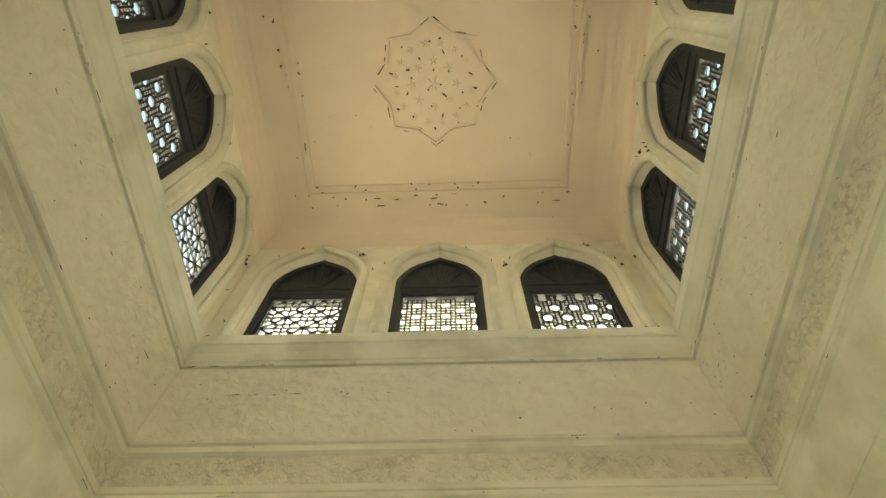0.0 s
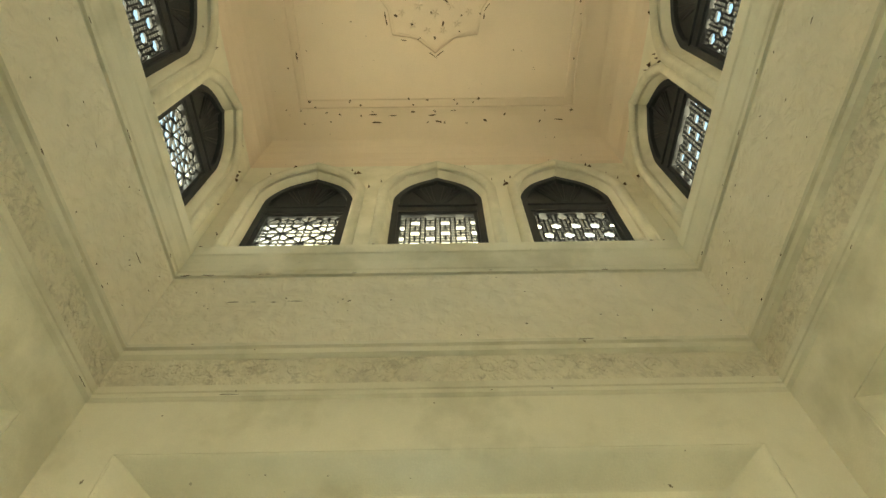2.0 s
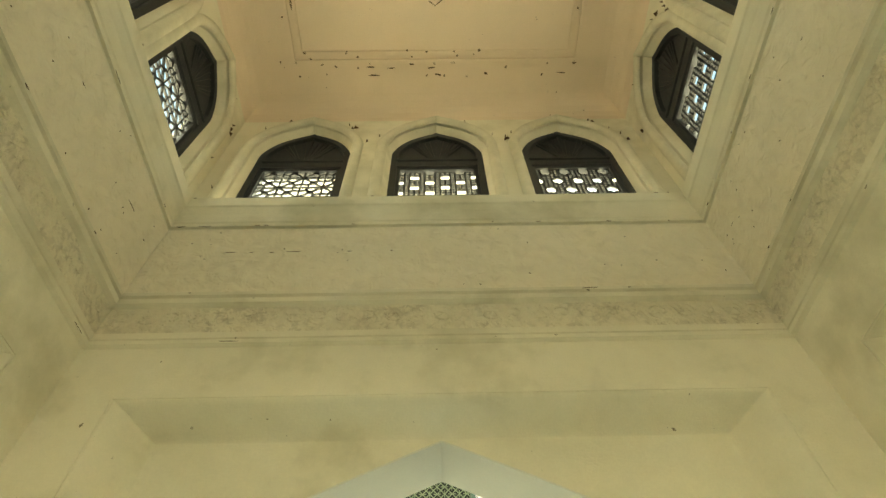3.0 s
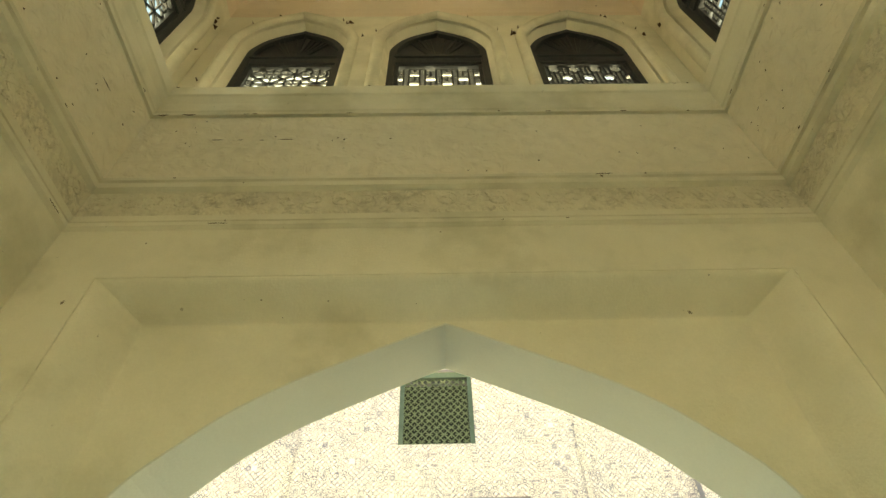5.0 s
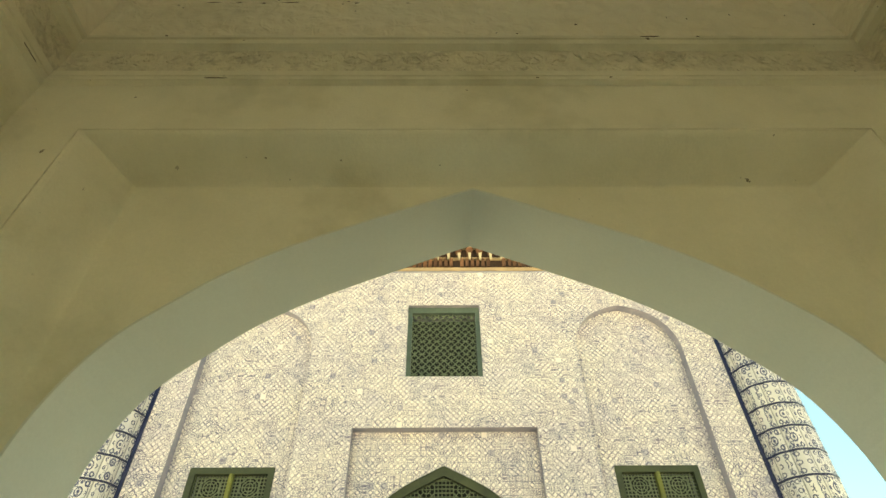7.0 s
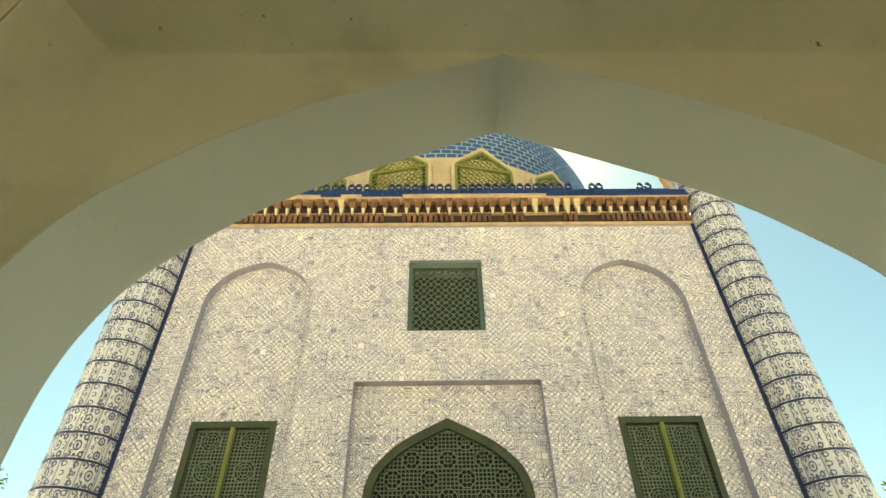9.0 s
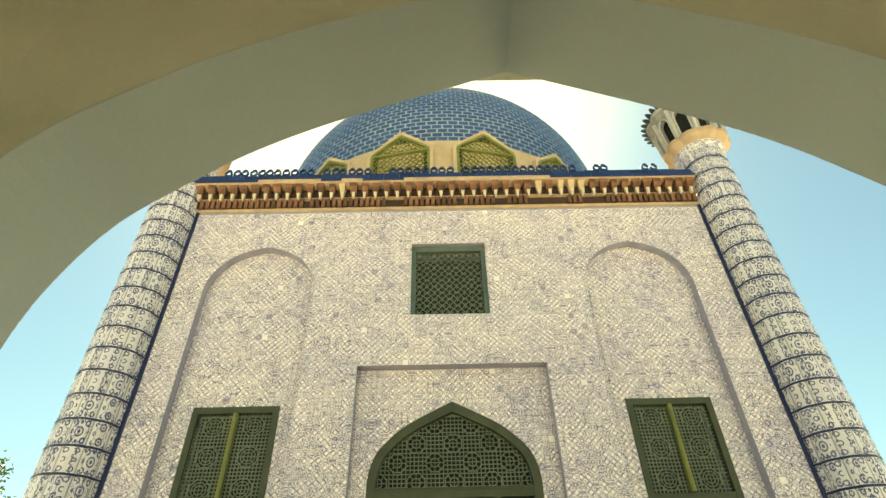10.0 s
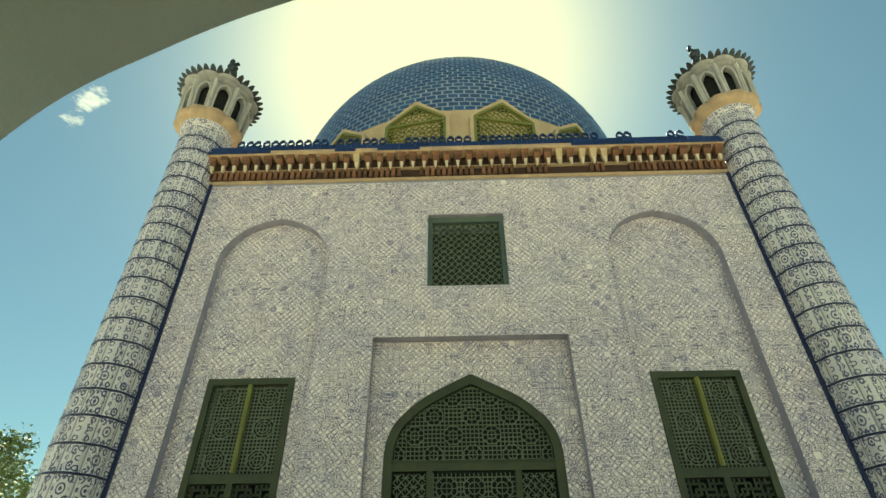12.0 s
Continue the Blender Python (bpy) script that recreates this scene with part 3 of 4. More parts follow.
# worn carved scrollwork on the frieze and on the wall above it, and the row of teeth
rng = random.Random(7)
for side, (put, a, b) in SIDES.items():
    s = Soup()
    n = round((b - a - 0.1) / 0.2)
    for i in range(n):
        u = a + 0.05 + (i + 0.5) * (b - a - 0.1) / n
        turn = 1 if i % 2 else -1
        line = [(u + turn * r * math.cos(w) * 1.1, 5.03 + turn * r * math.sin(w) * 0.9) for r, w in ((0.012 + 0.0065 * k, 0.55 * k) for k in range(15))]
        s.ridge(put, line, 0.034, rng.uniform(0.008, 0.015))
        s.ridge(put, [(u - 0.09, 4.95 + 0.16 * (i % 2)), (u - 0.04, 5.0), (u + 0.03, 5.06), (u + 0.09, 4.95 + 0.16 * ((i + 1) % 2))], 0.02, 0.009)
    teeth = round((b - a) / 0.055)
    for i in range(teeth):
        if rng.random() < 0.3:
            continue
        u0, u1 = a + i * (b - a) / teeth, a + (i + 0.86) * (b - a) / teeth
        s.box([put(*p) for p in ((u0, 4.905, 0.004), (u1, 4.905, 0.004), ((u0 + u1) / 2 + .004, 4.868, 0.004), ((u0 + u1) / 2 - .004, 4.868, 0.004), (u0, 4.905, -0.009), (u1, 4.905, -0.009), ((u0 + u1) / 2 + .004, 4.868, -0.009), ((u0 + u1) / 2 - .004, 4.868, -0.009))])
    tagged(part("carved_frieze", s, CARVED, walls[side], "dirt-darkened carved plaster frieze with a toothed edge"), kind="stuff")

# ceiling rosette: an eight-lobed star in low relief
rosette = thing("ceiling_rosette", (0, MIDY, CEIL), "eight-lobed plaster star rosette with dark chips on the ceiling", "ceiling ornament")


def star(r, n=8):
    """Two squares laid across one another: an eight-pointed star with straight sides."""
    return [(q * math.cos(math.pi / 2 + math.pi * k / n), MIDY + q * math.sin(math.pi / 2 + math.pi * k / n)) for k in range(2 * n) for q in ((r, 0.83 * r)[k % 2],)]


def chip(s, put, u, v, long, wide, lean, rise):
    """A ragged flake of missing plaster in the plane of put, its middle sunk a little."""
    ring = []
    for k in range(9):
        w = 2 * math.pi * k / 9
        f = rng.uniform(0.55, 1.15)
        x, y = long * f * math.cos(w), wide * f * math.sin(w)
        ring.append((u + x * math.cos(lean) - y * math.sin(lean), v + x * math.sin(lean) + y * math.cos(lean)))
    mid = put(u, v, rise * 0.6)
    for p, q in zip(ring, ring[1:] + ring[:1]):
        s.face([put(*p, rise), put(*q, rise), mid])


ceil_put = lambda u, v, d: (u, v, CEIL - d)
part("rim", prism([star(0.89), star(0.845)], ceil_put, -0.01, 0.05), BOUNCEPINK, rosette)
part("rim", prism([star(0.82), star(0.805)], ceil_put, -0.01, 0.012), BOUNCEPINK, rosette)
s = Soup()
for ring_r, count, size in ((0.0, 1, 0.11), (0.32, 8, 0.06), (0.56, 16, 0.05)):
    for k in range(count):
        w = 2 * math.pi * (k + 0.5 * (count == 16)) / count
        cx, cy = ring_r * math.cos(w), MIDY + ring_r * math.sin(w)
        for m in range(5):
            z = w + 2 * math.pi * m / 5
            s.ridge(lambda u, v, d: (u, v, CEIL + d), [(cx + size * q * math.cos(z), cy + size * q * math.sin(z)) for q in (0.15, 0.5, 0.8, 1.0)], 0.03, 0.005)
tagged(part("petal_work", s, BOUNCEPINK, rosette), kind="stuff")
s = Soup()
for k in range(30):
    w, r = 2.4 * k, 0.74 * math.sqrt((k + 0.4) / 30)
    long = rng.choice((0.018, 0.024, 0.03, 0.045))
    chip(s, ceil_put, r * math.cos(w) + rng.uniform(-.05, .05), MIDY + r * math.sin(w) + rng.uniform(-.05, .05), long, rng.uniform(0.011, 0.019), rng.uniform(0, 3.14), 0.012)
corners = star(0.905)
for k in range(16):
    (u0, v0), (u1, v1) = corners[k], corners[(k + 1) % 16]
    for _ in range(rng.choice((0, 1, 1, 2))):
        f = rng.uniform(0.1, 0.9)
        chip(s, ceil_put, u0 + f * (u1 - u0), v0 + f * (v1 - v0), rng.uniform(0.04, 0.10), rng.uniform(0.006, 0.012), math.atan2(v1 - v0, u1 - u0), 0.012)
tagged(part("chips", s, FLAKE, rosette, "dark chips where plaster fell away"), kind="stuff")
s = Soup()
for k in range(60):
    along = rng.uniform(-1, 1)
    inset = rng.choice((0.60, 0.70, 0.765, 0.88, 0.945)) + rng.gauss(0, .015)
    if k % 5 < 3:
        cx, cy, lean = along * 2.1, N + SET - inset, 0.0
    else:
        cx, cy, lean = rng.choice((-1, 1)) * (X + SET - inset), MIDY + along * 1.7, math.pi / 2
    if rng.random() < 0.2:
        chip(s, ceil_put, cx, cy, rng.uniform(0.035, 0.09), rng.uniform(0.008, 0.014), lean + rng.gauss(0, .08), 0.04)
    else:
        chip(s, ceil_put, cx, cy, rng.uniform(0.012, 0.034), rng.uniform(0.01, 0.02), rng.uniform(0, 3.14), 0.04)
tagged(part("plaster_chips", s, FLAKE), "dark flaked spots along the ceiling border", "plaster damage", kind="stuff")


# lantern windows: dark wooden frames with pierced lattices
def pierced(low, put, style, mid, w, d0, d1):
    """The lantern lattices: flowers of eight rays, a cross fret, or a fine net opened into ovals."""
    s = Soup()
    u0, u1, v0, v1 = low[2][0], low[0][0], low[0][1], low[1][1]

    def lay(p, q, wide):
        c = clipped(low, p, q, 12)
        if c:
            s.bar(put, c[0], c[1], wide, d0, d1)

    if style == "rosette":
        sx, sy = w / 1.75, 0.50
        for j in range(-1, 8):
            for i in range(-1, 4):
                a, b = u0 + (i + 0.5 * (j % 2)) * sx, v0 + 0.1 + j * sy / 2
                for k in range(8):
                    t0, t1 = k * math.pi / 4, (k + 1) * math.pi / 4
                    rim = lambda t, r: (a + r * sx * 0.5 * math.cos(t), b + r * sy * 0.5 * math.sin(t))
                    lay((a, b), rim(t0, 1.0 if k % 2 else 0.95), 0.02)
                    lay(rim(t0, 0.62), rim((t0 + t1) / 2, 0.78), 0.02)
                    lay(rim((t0 + t1) / 2, 0.78), rim(t1, 0.62), 0.02)
    else:
        n = 15 if style == "fret" else 17
        cell = w / n
        m = round((v1 - v0) / cell)
        for i in range(n + 1):
            for j in range(m + 1):
                u, v = u0 + i * cell, v0 + j * cell
                for du, dv in ((cell, 0), (0, cell)):
                    if u + du > u1 + .001 or v + dv > v1 + .001:
                        continue
                    x, y = (u + du / 2 - u0) / cell, (v + dv / 2 - v0) / cell
                    if style == "fret":
                        col = math.floor((x + 1.5) / 3.0)
                        fx, fy = (x + 1.5) % 3.0 - 1.5, (y + 2.0 * (col % 2)) % 4.0 - 2.0
                        if abs(fx) < 1.05 and abs(fy) < 0.3 or abs(fx) < 0.3 and abs(fy) < 1.3 or abs(fx) < 0.6 and abs(fy) < 0.6:
                            continue
                    else:
                        row = math.floor((y + 2) / 4.0)
                        fx, fy = (x + 2.2 * (row % 2) + 2.2) % 4.4 - 2.2, (y + 2) % 4.0 - 2
                        if math.hypot(fx, fy * 0.9) < 1.15:
                            continue
                    s.bar(put, (u, v), (u + du, v + dv), 0.020 if style == "fret" else 0.018, d0, d1)
        if style == "ovals":
            for row in range(0, m // 4 + 1):
                for i in range(-1, 5):
                    a, b = u0 + (i * 4.4 - 2.2 * (row % 2)) * cell, v0 + 4 * row * cell
                    for k in range(12):
                        t0, t1 = k * math.pi / 6, (k + 1) * math.pi / 6
                        lay((a + 1.35 * cell * math.cos(t0), b + 1.5 * cell * math.sin(t0)), (a + 1.35 * cell * math.cos(t1), b + 1.5 * cell * math.sin(t1)), 0.02)
    return s


def lantern_window(name, put0, mid, half, style):
    put = lambda u, v, d: put0(u, v, d + SET)
    x, y, z = put(mid, SILL, 0.3)
    win = thing(name, (x, y, z), "dark-painted wooden arched window with a pierced lattice", "window", "lantern windows", "structure")
    fr = prism([arch(mid, half, SILL, SPRING, CROWN, head=FLATHEAD), [(u, v + (0.07 if v < SILL + .01 else 0)) for u, v in arch(mid, half - 0.085, SILL, SPRING, CROWN - 0.10, head=FLATHEAD)]], put, 0.16, 0.36)
    part("window_frame", fr, DARKWOOD, win)
    tr = Soup()
    tr.bar(put, (mid - half + .07, 8.36), (mid + half - .07, 8.36), 0.13, 0.17, 0.33)
    tr.bar(put, (mid - half + .07, 8.445), (mid + half - .07, 8.445), 0.04, 0.14, 0.33)
    part("transom", tr, DARKWOOD, win)
    sash = prism([rect(mid - half + .08, mid + half - .08, SILL + .065, 8.30), rect(mid - half + .13, mid + half - .13, SILL + .11, 8.25)], put, 0.20, 0.32)
    part("sash", sash, DARKWOOD, win)
    low = rect(mid - half + .13, mid + half - .13, SILL + .11, 8.25)
    part("lattice", pierced(low, put, style, mid, 2 * half - .26, 0.232, 0.258), DARKWOOD, win)
    head = arch(mid, half - 0.085, 8.46, SPRING, CROWN - 0.10, head=FLATHEAD)
    slots = [rect(mid + x - 0.028, mid + x + 0.028, 8.50, 8.535) for x in (-0.30, -0.22, -0.045, 0.045, 0.2, 0.28)]
    part("head_panel", prism([head] + slots, put, 0.22, 0.25), DARKWOOD, win)
    ribs = Soup()
    for k in range(-5, 6):
        c = clipped(head, (mid + 0.02 * k, 8.58), (mid + 0.11 * k, 9.3), 14)
        if c:
            ribs.bar(put, c[0], c[1], 0.02, 0.195, 0.225)
    part("fan_rib", ribs, DARKWOOD, win)
    return win


order = {"north": ("rosette", "fret", "ovals"), "south": ("ovals", "fret", "rosette"), "east": ("ovals", "ovals", "fret"), "west": ("ovals", "ovals", "rosette")}
count = 0
for side in SIDES:
    for mid, style in zip(OPEN[side], order[side]):
        count += 1
        lantern_window("window_%d" % count, SIDES[side][0], mid, HALF[side], style)

# dark flaked spots round the lantern openings
s = Soup()
for side in SIDES:
    put0 = SIDES[side][0]
    for mid in OPEN[side]:
        edge = arch(mid, HALF[side], SILL, SPRING, CROWN, 0.23, head=FLATHEAD)
        for k in range(12):
            u, v = rng.choice(edge)
            u, v = u + rng.uniform(-.05, .05), v + rng.uniform(-.02, .07) if v > SPRING else rng.uniform(SILL + .1, SPRING)
            if inside(arch(mid, HALF[side], SILL, SPRING, CROWN, 0.215, head=FLATHEAD), u, v) or v > COVE - .03 or abs(u - mid) > HALF[side] + .26:
                continue
            long = rng.choice((0.012, 0.016, 0.022, 0.05))
            chip(s, put0, u, v, long, rng.uniform(0.008, 0.013), 0 if long > .03 and v > SPRING else rng.uniform(0, 3.14), SET - 0.004)
tagged(part("plaster_chips", s, FLAKE), "dark flaked spots round the lantern openings", "plaster damage", kind="stuff")
# flaked edges of the mouldings, and pinholes on the walls below
s = Soup()
for side, (put0, a, b) in SIDES.items():
    for v, depth, many in ((6.376, -0.033, 9), (6.885, -0.068, 6), (5.93, -0.009, 6), (5.31, -0.036, 3), (4.735, -0.038, 3)):
        for k in range(many):
            u = rng.uniform(a + .1, b - .1)
            chip(s, put0, u, v + rng.gauss(0, .006), rng.choice((0.012, 0.02, 0.03, 0.075)), rng.uniform(0.004, 0.007), rng.gauss(0, .03), depth)
    for k in range(22):
        v = rng.uniform(5.4, 6.3)
        chip(s, put0, rng.uniform(a + .1, b - .1), v, rng.uniform(0.007, 0.014), rng.uniform(0.005, 0.009), rng.uniform(0, 3.14), -0.010)
tagged(part("plaster_chips", s, FLAKE), "dark flakes and pinholes along the wall mouldings", "plaster damage", kind="stuff")

# ---------------------------------------------------------------- the mausoleum: tiled front with niches, portal and windows
F, CX, FRONT = 15.86, -0.08, 16.104
front = lambda u, v, d: (CX + u, F + d, v)
BACK, ROOF, EDGE = 40.0, 13.9, 8.05
mausoleum = thing("mausoleum", (CX, F + 8, 0), "domed mausoleum clad in blue and white glazed tiles", "mausoleum")
NICHE, PANEL = 0.28, 0.25
niches = [arch(m, 1.55, 0, 10.0, 11.50, head=ROUND) for m in (-5.42, 5.42)]
panel = rect(-2.43, 2.43, 0, 7.58)
top_window = rect(-1.10, 1.10, 9.05, 11.53)
door_arch = arch(-0.03, 2.0, 0, 4.75, 6.70)
shutters = [rect(m - 1.06, m + 1.06, 0.9, 6.66) for m in (-5.35, 5.35)]
# front leaf: pierced by the niches, the portal panel and the top window
outline = [(-EDGE, 0), (-EDGE, ROOF), (EDGE, ROOF), (EDGE, 0)]
notched = [(EDGE, 0)] + [(EDGE, ROOF), (-EDGE, ROOF), (-EDGE, 0)]
for m, k in ((-5.42, 0), (0, None), (5.42, 1)):
    notched += (niches[k] if k is not None else panel)[::-1]
bm = prism([notched, top_window], front, 0, NICHE)
# rear leaf: pierced by the shutters, the door and the top window
rear = [(EDGE, 0), (EDGE, ROOF), (-EDGE, ROOF), (-EDGE, 0)] + door_arch[::-1]
prism([rear, top_window] + shutters, front, NICHE, 0.9, bm)
wall = part("wall", bm, TILEBED, mausoleum, "front wall clad in worn blue and white tiles")
s = Soup()
for x0, x1, y0, y1 in ((-EDGE, -EDGE + .6, F + .9, BACK), (EDGE - .6, EDGE, F + .9, BACK), (-EDGE, EDGE, BACK, BACK + .6)):
    s.box([(CX + x, y, z) for z in (0, ROOF) for x, y in ((x0, y0), (x1, y0), (x1, y1), (x0, y1))])
part("rear_walls", s, CREAM, mausoleum)
s = Soup()
s.box([(CX + x, y, z) for z in (ROOF - .35, ROOF - .02) for x, y in ((-EDGE, F + .3), (EDGE, F + .3), (EDGE, BACK), (-EDGE, BACK))])
part("roof", s, CREAM, mausoleum)
# thin near-black sheet, added as the shade behind door and window lattices
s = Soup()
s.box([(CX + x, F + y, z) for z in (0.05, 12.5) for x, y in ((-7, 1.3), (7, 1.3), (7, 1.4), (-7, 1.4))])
part("dark_interior", s, DIM, mausoleum, "near-black sheet painted as the shade behind the lattices")

# door in the portal
door = part("door", prism([door_arch, arch(-0.03, 1.80, 0.12, 4.75, 6.46)], front, PANEL + 0.06, PANEL + 0.26), GREEN, mausoleum, "green wooden pointed-arch door frame")
inner = arch(-0.03, 1.80, 4.64, 4.75, 6.46)
s = Soup()
s.bar(front, (-1.85, 4.57), (1.79, 4.57), 0.17, PANEL + 0.08, PANEL + 0.25)
s.bar(front, (-1.85, 4.68), (1.79, 4.68), 0.05, PANEL + 0.05, PANEL + 0.25)
for m in (-1.0, 0.94):
    s.bar(front, (m, 0.1), (m, 4.50), 0.14, PANEL + 0.09, PANEL + 0.24)
part("transom", s, GREEN, door, "green painted transom and posts")
c = 0.098
stars = [(-0.03 + (i + .5 * (j % 2)) * 9 * c, 4.64 + c * (2 + 4.5 * j)) for j in range(5) for i in (-3, -2, -1, 0, 1, 2)]
part("fanlight_lattice", lattice(inner, front, c, 0.021, PANEL + 0.155, PANEL + 0.172, "net", stars, 1.0, 2.3), LATTICEWOOD, door, "grey-green pierced lattice with eight-sided stars")
part("side_lattice", lattice(rect(-1.80, -1.08, 0.3, 4.46), front, 0.19, 0.026, PANEL + 0.155, PANEL + 0.172, "diagonal"), LATTICEWOOD, door)
part("side_lattice", lattice(rect(1.02, 1.74, 0.3, 4.46), front, 0.19, 0.026, PANEL + 0.155, PANEL + 0.172, "diagonal"), LATTICEWOOD, door)
part("middle_lattice", lattice(rect(-0.92, 0.86, 2.6, 4.46), front, c, 0.022, PANEL + 0.155, PANEL + 0.172, "net", [(-0.03 + i * 0.6, 2.9 + j * 0.62) for i in (-1, 0, 1) for j in range(3)], 1.2, 2.5), LATTICEWOOD, door)
s = Soup()
for p, q in (((-.93, .15), (-.93, 2.5)), ((.87, .15), (.87, 2.5)), ((-.03, .15), (-.03, 2.5)), ((-.93, 2.5), (.87, 2.5)), ((-.93, .2), (.87, .2)), ((-.93, 1.2), (.87, 1.2))):
    s.bar(front, p, q, 0.13, PANEL + 0.12, PANEL + 0.2)
s.box([front(*p) for p in ((-.9, .15, .42), (.84, .15, .42), (.84, 2.5, .42), (-.9, 2.5, .42), (-.9, .15, .45), (.84, .15, .45), (.84, 2.5, .45), (-.9, 2.5, .45))])
part("door_leaf", s, GREEN, door)

# shuttered windows in the niches
for m in (-5.35, 5.35):
    w0, w1, z1 = m - 1.06, m + 1.06, 6.66
    d = NICHE + 0.0
    win = part("window", prism([rect(w0, w1, 0.9, z1), rect(w0 + .15, w1 - .15, 1.05, z1 - .16)], front, d - 0.05, d + 0.14), GREEN, mausoleum, "green shuttered lattice window")
    s = Soup()
    s.bar(front, (m, 4.48), (m, z1 - .15), 0.11, d - .04, d + .11)
    s.bar(front, (m, 4.48), (m, z1 - .15), 0.05, d - .065, d - .03)
    part("mullion", s, OLIVE, win, "yellow-green mullion")
    s = Soup()
    s.bar(front, (w0 + .14, 4.36), (w1 - .14, 4.36), 0.20, d - .035, d + .12)
    s.bar(front, (m, 1.0), (m, 4.27), 0.14, d - .03, d + .11)
    part("transom", s, GREEN, win)
    for k in (-1, 1):
        a, b = sorted((m + k * 0.055, m + k * 0.91))
        cc = (b - a) / 10
        mid = (a + b) / 2
        stars = [(mid, 4.46 + h) for h in (0.30, 1.02, 1.74)]
        part("lattice", lattice(rect(a, b, 4.46, z1 - .16), front, cc, 0.024, d + .04, d + .057, "net", stars, 1.1, 2.9, 3), LATTICEWOOD, win)
        part("lower_lattice", lattice(rect(a, b, 1.05, 4.26), front, cc * 1.3, 0.045, d + .04, d + .057, "fret"), GREEN, win)

# square lattice window high in the middle
win = part("window", prism([top_window, rect(-0.97, 0.97, 9.15, 11.34)], front, 0.14, 0.34), GREYGREEN, mausoleum, "grey-green square lattice window")
part("lattice", lattice(rect(-0.97, 0.97, 9.15, 11.34), front, 0.215, 0.03, 0.225, 0.243, "diagonal"), LATTICEWOOD, win)

# blue strips beside the pillars
for at in (-7.86, EDGE - .02):
    s = Soup()
    s.bar(front, (at, 0), (at, 12.95), 0.09, -0.05, 0.02)
    part("corner_strip", s, NAVY, mausoleum, "dark blue glazed strip beside the pillar")

# cornice: courses, brick brackets with drops, dentils, cream and blue bands
cornice = Soup()
rows = [(0.02, 12.90), (0.06, 12.92), (0.06, 13.02), (0.03, 13.04), (0.03, 13.34), (0.13, 13.36), (0.13, 13.38), (0.12, 13.40), (0.12, 13.74), (0.44, 13.78), (0.46, 13.80), (0.46, 13.93), (0.0, 13.94)]
for (d0, z0), (d1, z1) in zip(rows, rows[1:]):
    cornice.face([front(-EDGE, z0, -d0), front(EDGE, z0, -d0), front(EDGE, z1, -d1), front(-EDGE, z1, -d1)])
for e in (-EDGE, EDGE):
    cornice.face([front(e, z, -d) for d, z in rows])
cornice = part("cornice", cornice, APRICOT, mausoleum, "weathered cream and brick cornice")
rng = random.Random(11)
for i in range(24):
    u0 = -EDGE + i * 2 * EDGE / 24
    u1 = u0 + 2 * EDGE / 24 - 0.012
    if i in (3, 4, 5, 7, 10, 11, 12, 13, 14, 15, 16):
        continue
    s = Soup()
    s.box([front(u, z, -d) for z in (13.81, 13.925) for u, d in ((u0, .475), (u1, .475), (u1, .40), (u0, .40))])
    part("band_tile", s, COBALT, cornice, "remaining cobalt tile of the cornice band")
for i in range(32):
    u0 = -EDGE + i * 2 * EDGE / 32
    u1 = u0 + 2 * EDGE / 32 - 0.01
    s = Soup()
    s.box([front(u, z, -d) for z in (13.945, 14.20 - (0.03 if i % 7 == 3 else 0)) for u, d in ((u0, .38), (u1, .38), (u1, .05), (u0, .05))])
    part("parapet_tile", s, COBALT, cornice, "cobalt blue glazed parapet tile")
# backing course painted darker than the brackets, as shade in the gaps between them
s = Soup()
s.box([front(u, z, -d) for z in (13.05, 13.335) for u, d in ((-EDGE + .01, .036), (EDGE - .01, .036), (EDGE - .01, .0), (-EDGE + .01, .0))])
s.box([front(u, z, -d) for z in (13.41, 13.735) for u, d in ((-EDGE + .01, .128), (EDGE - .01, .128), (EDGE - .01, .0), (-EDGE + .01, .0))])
part("brick_course", s, DARKBRICK, cornice, "red brick course behind the brackets, painted darker for the shade of their gaps")
tooth = Soup()
tooth.box([(x, y, z) for z, f in ((0, 0.6), (0.29, 1)) for x, y in ((-.055, -.13 * f), (.055, -.13 * f), (.055, 0), (-.055, 0))])
tooth = tooth.mesh("dentil", BRICK)
for i in range(92):
    u = -EDGE + (i + .5) * 2 * EDGE / 92
    if i in (20, 35, 36, 37, 48, 55, 56) or 61 <= i <= 67 or 71 <= i <= 74:
        continue
    ob = part("dentil", tooth, None, cornice)
    ob.matrix_basis = pose(*front(u, 13.045, -0.03)) @ Matrix.Rotation(radians(rng.uniform(-2, 2)), 4, "Y")
brk = Soup()
for (z0, y0, z1, y1, w) in ((0.0, -.10, .12, -.14, .08), (.12, -.14, .26, -.24, .098), (.26, -.24, .35, -.31, .115)):
    brk.box([(-w, y0, z0), (w, y0, z0), (w, .02, z0), (-w, .02, z0), (-w, y1, z1), (w, y1, z1), (w, .02, z1), (-w, .02, z1)])
brk = brk.mesh("bracket", BRICK)
pale = Soup()
for (z0, y0, z1, y1, w) in ((0.0, -.10, .12, -.14, .075), (.12, -.14, .26, -.24, .09), (.26, -.24, .35, -.31, .105)):
    pale.box([(-w, y0, z0), (w, y0, z0), (w, .02, z0), (-w, .02, z0), (-w, y1, z1), (w, y1, z1), (w, .02, z1), (-w, .02, z1)])
pale = pale.mesh("bracket", CREAM)
drop = Soup()
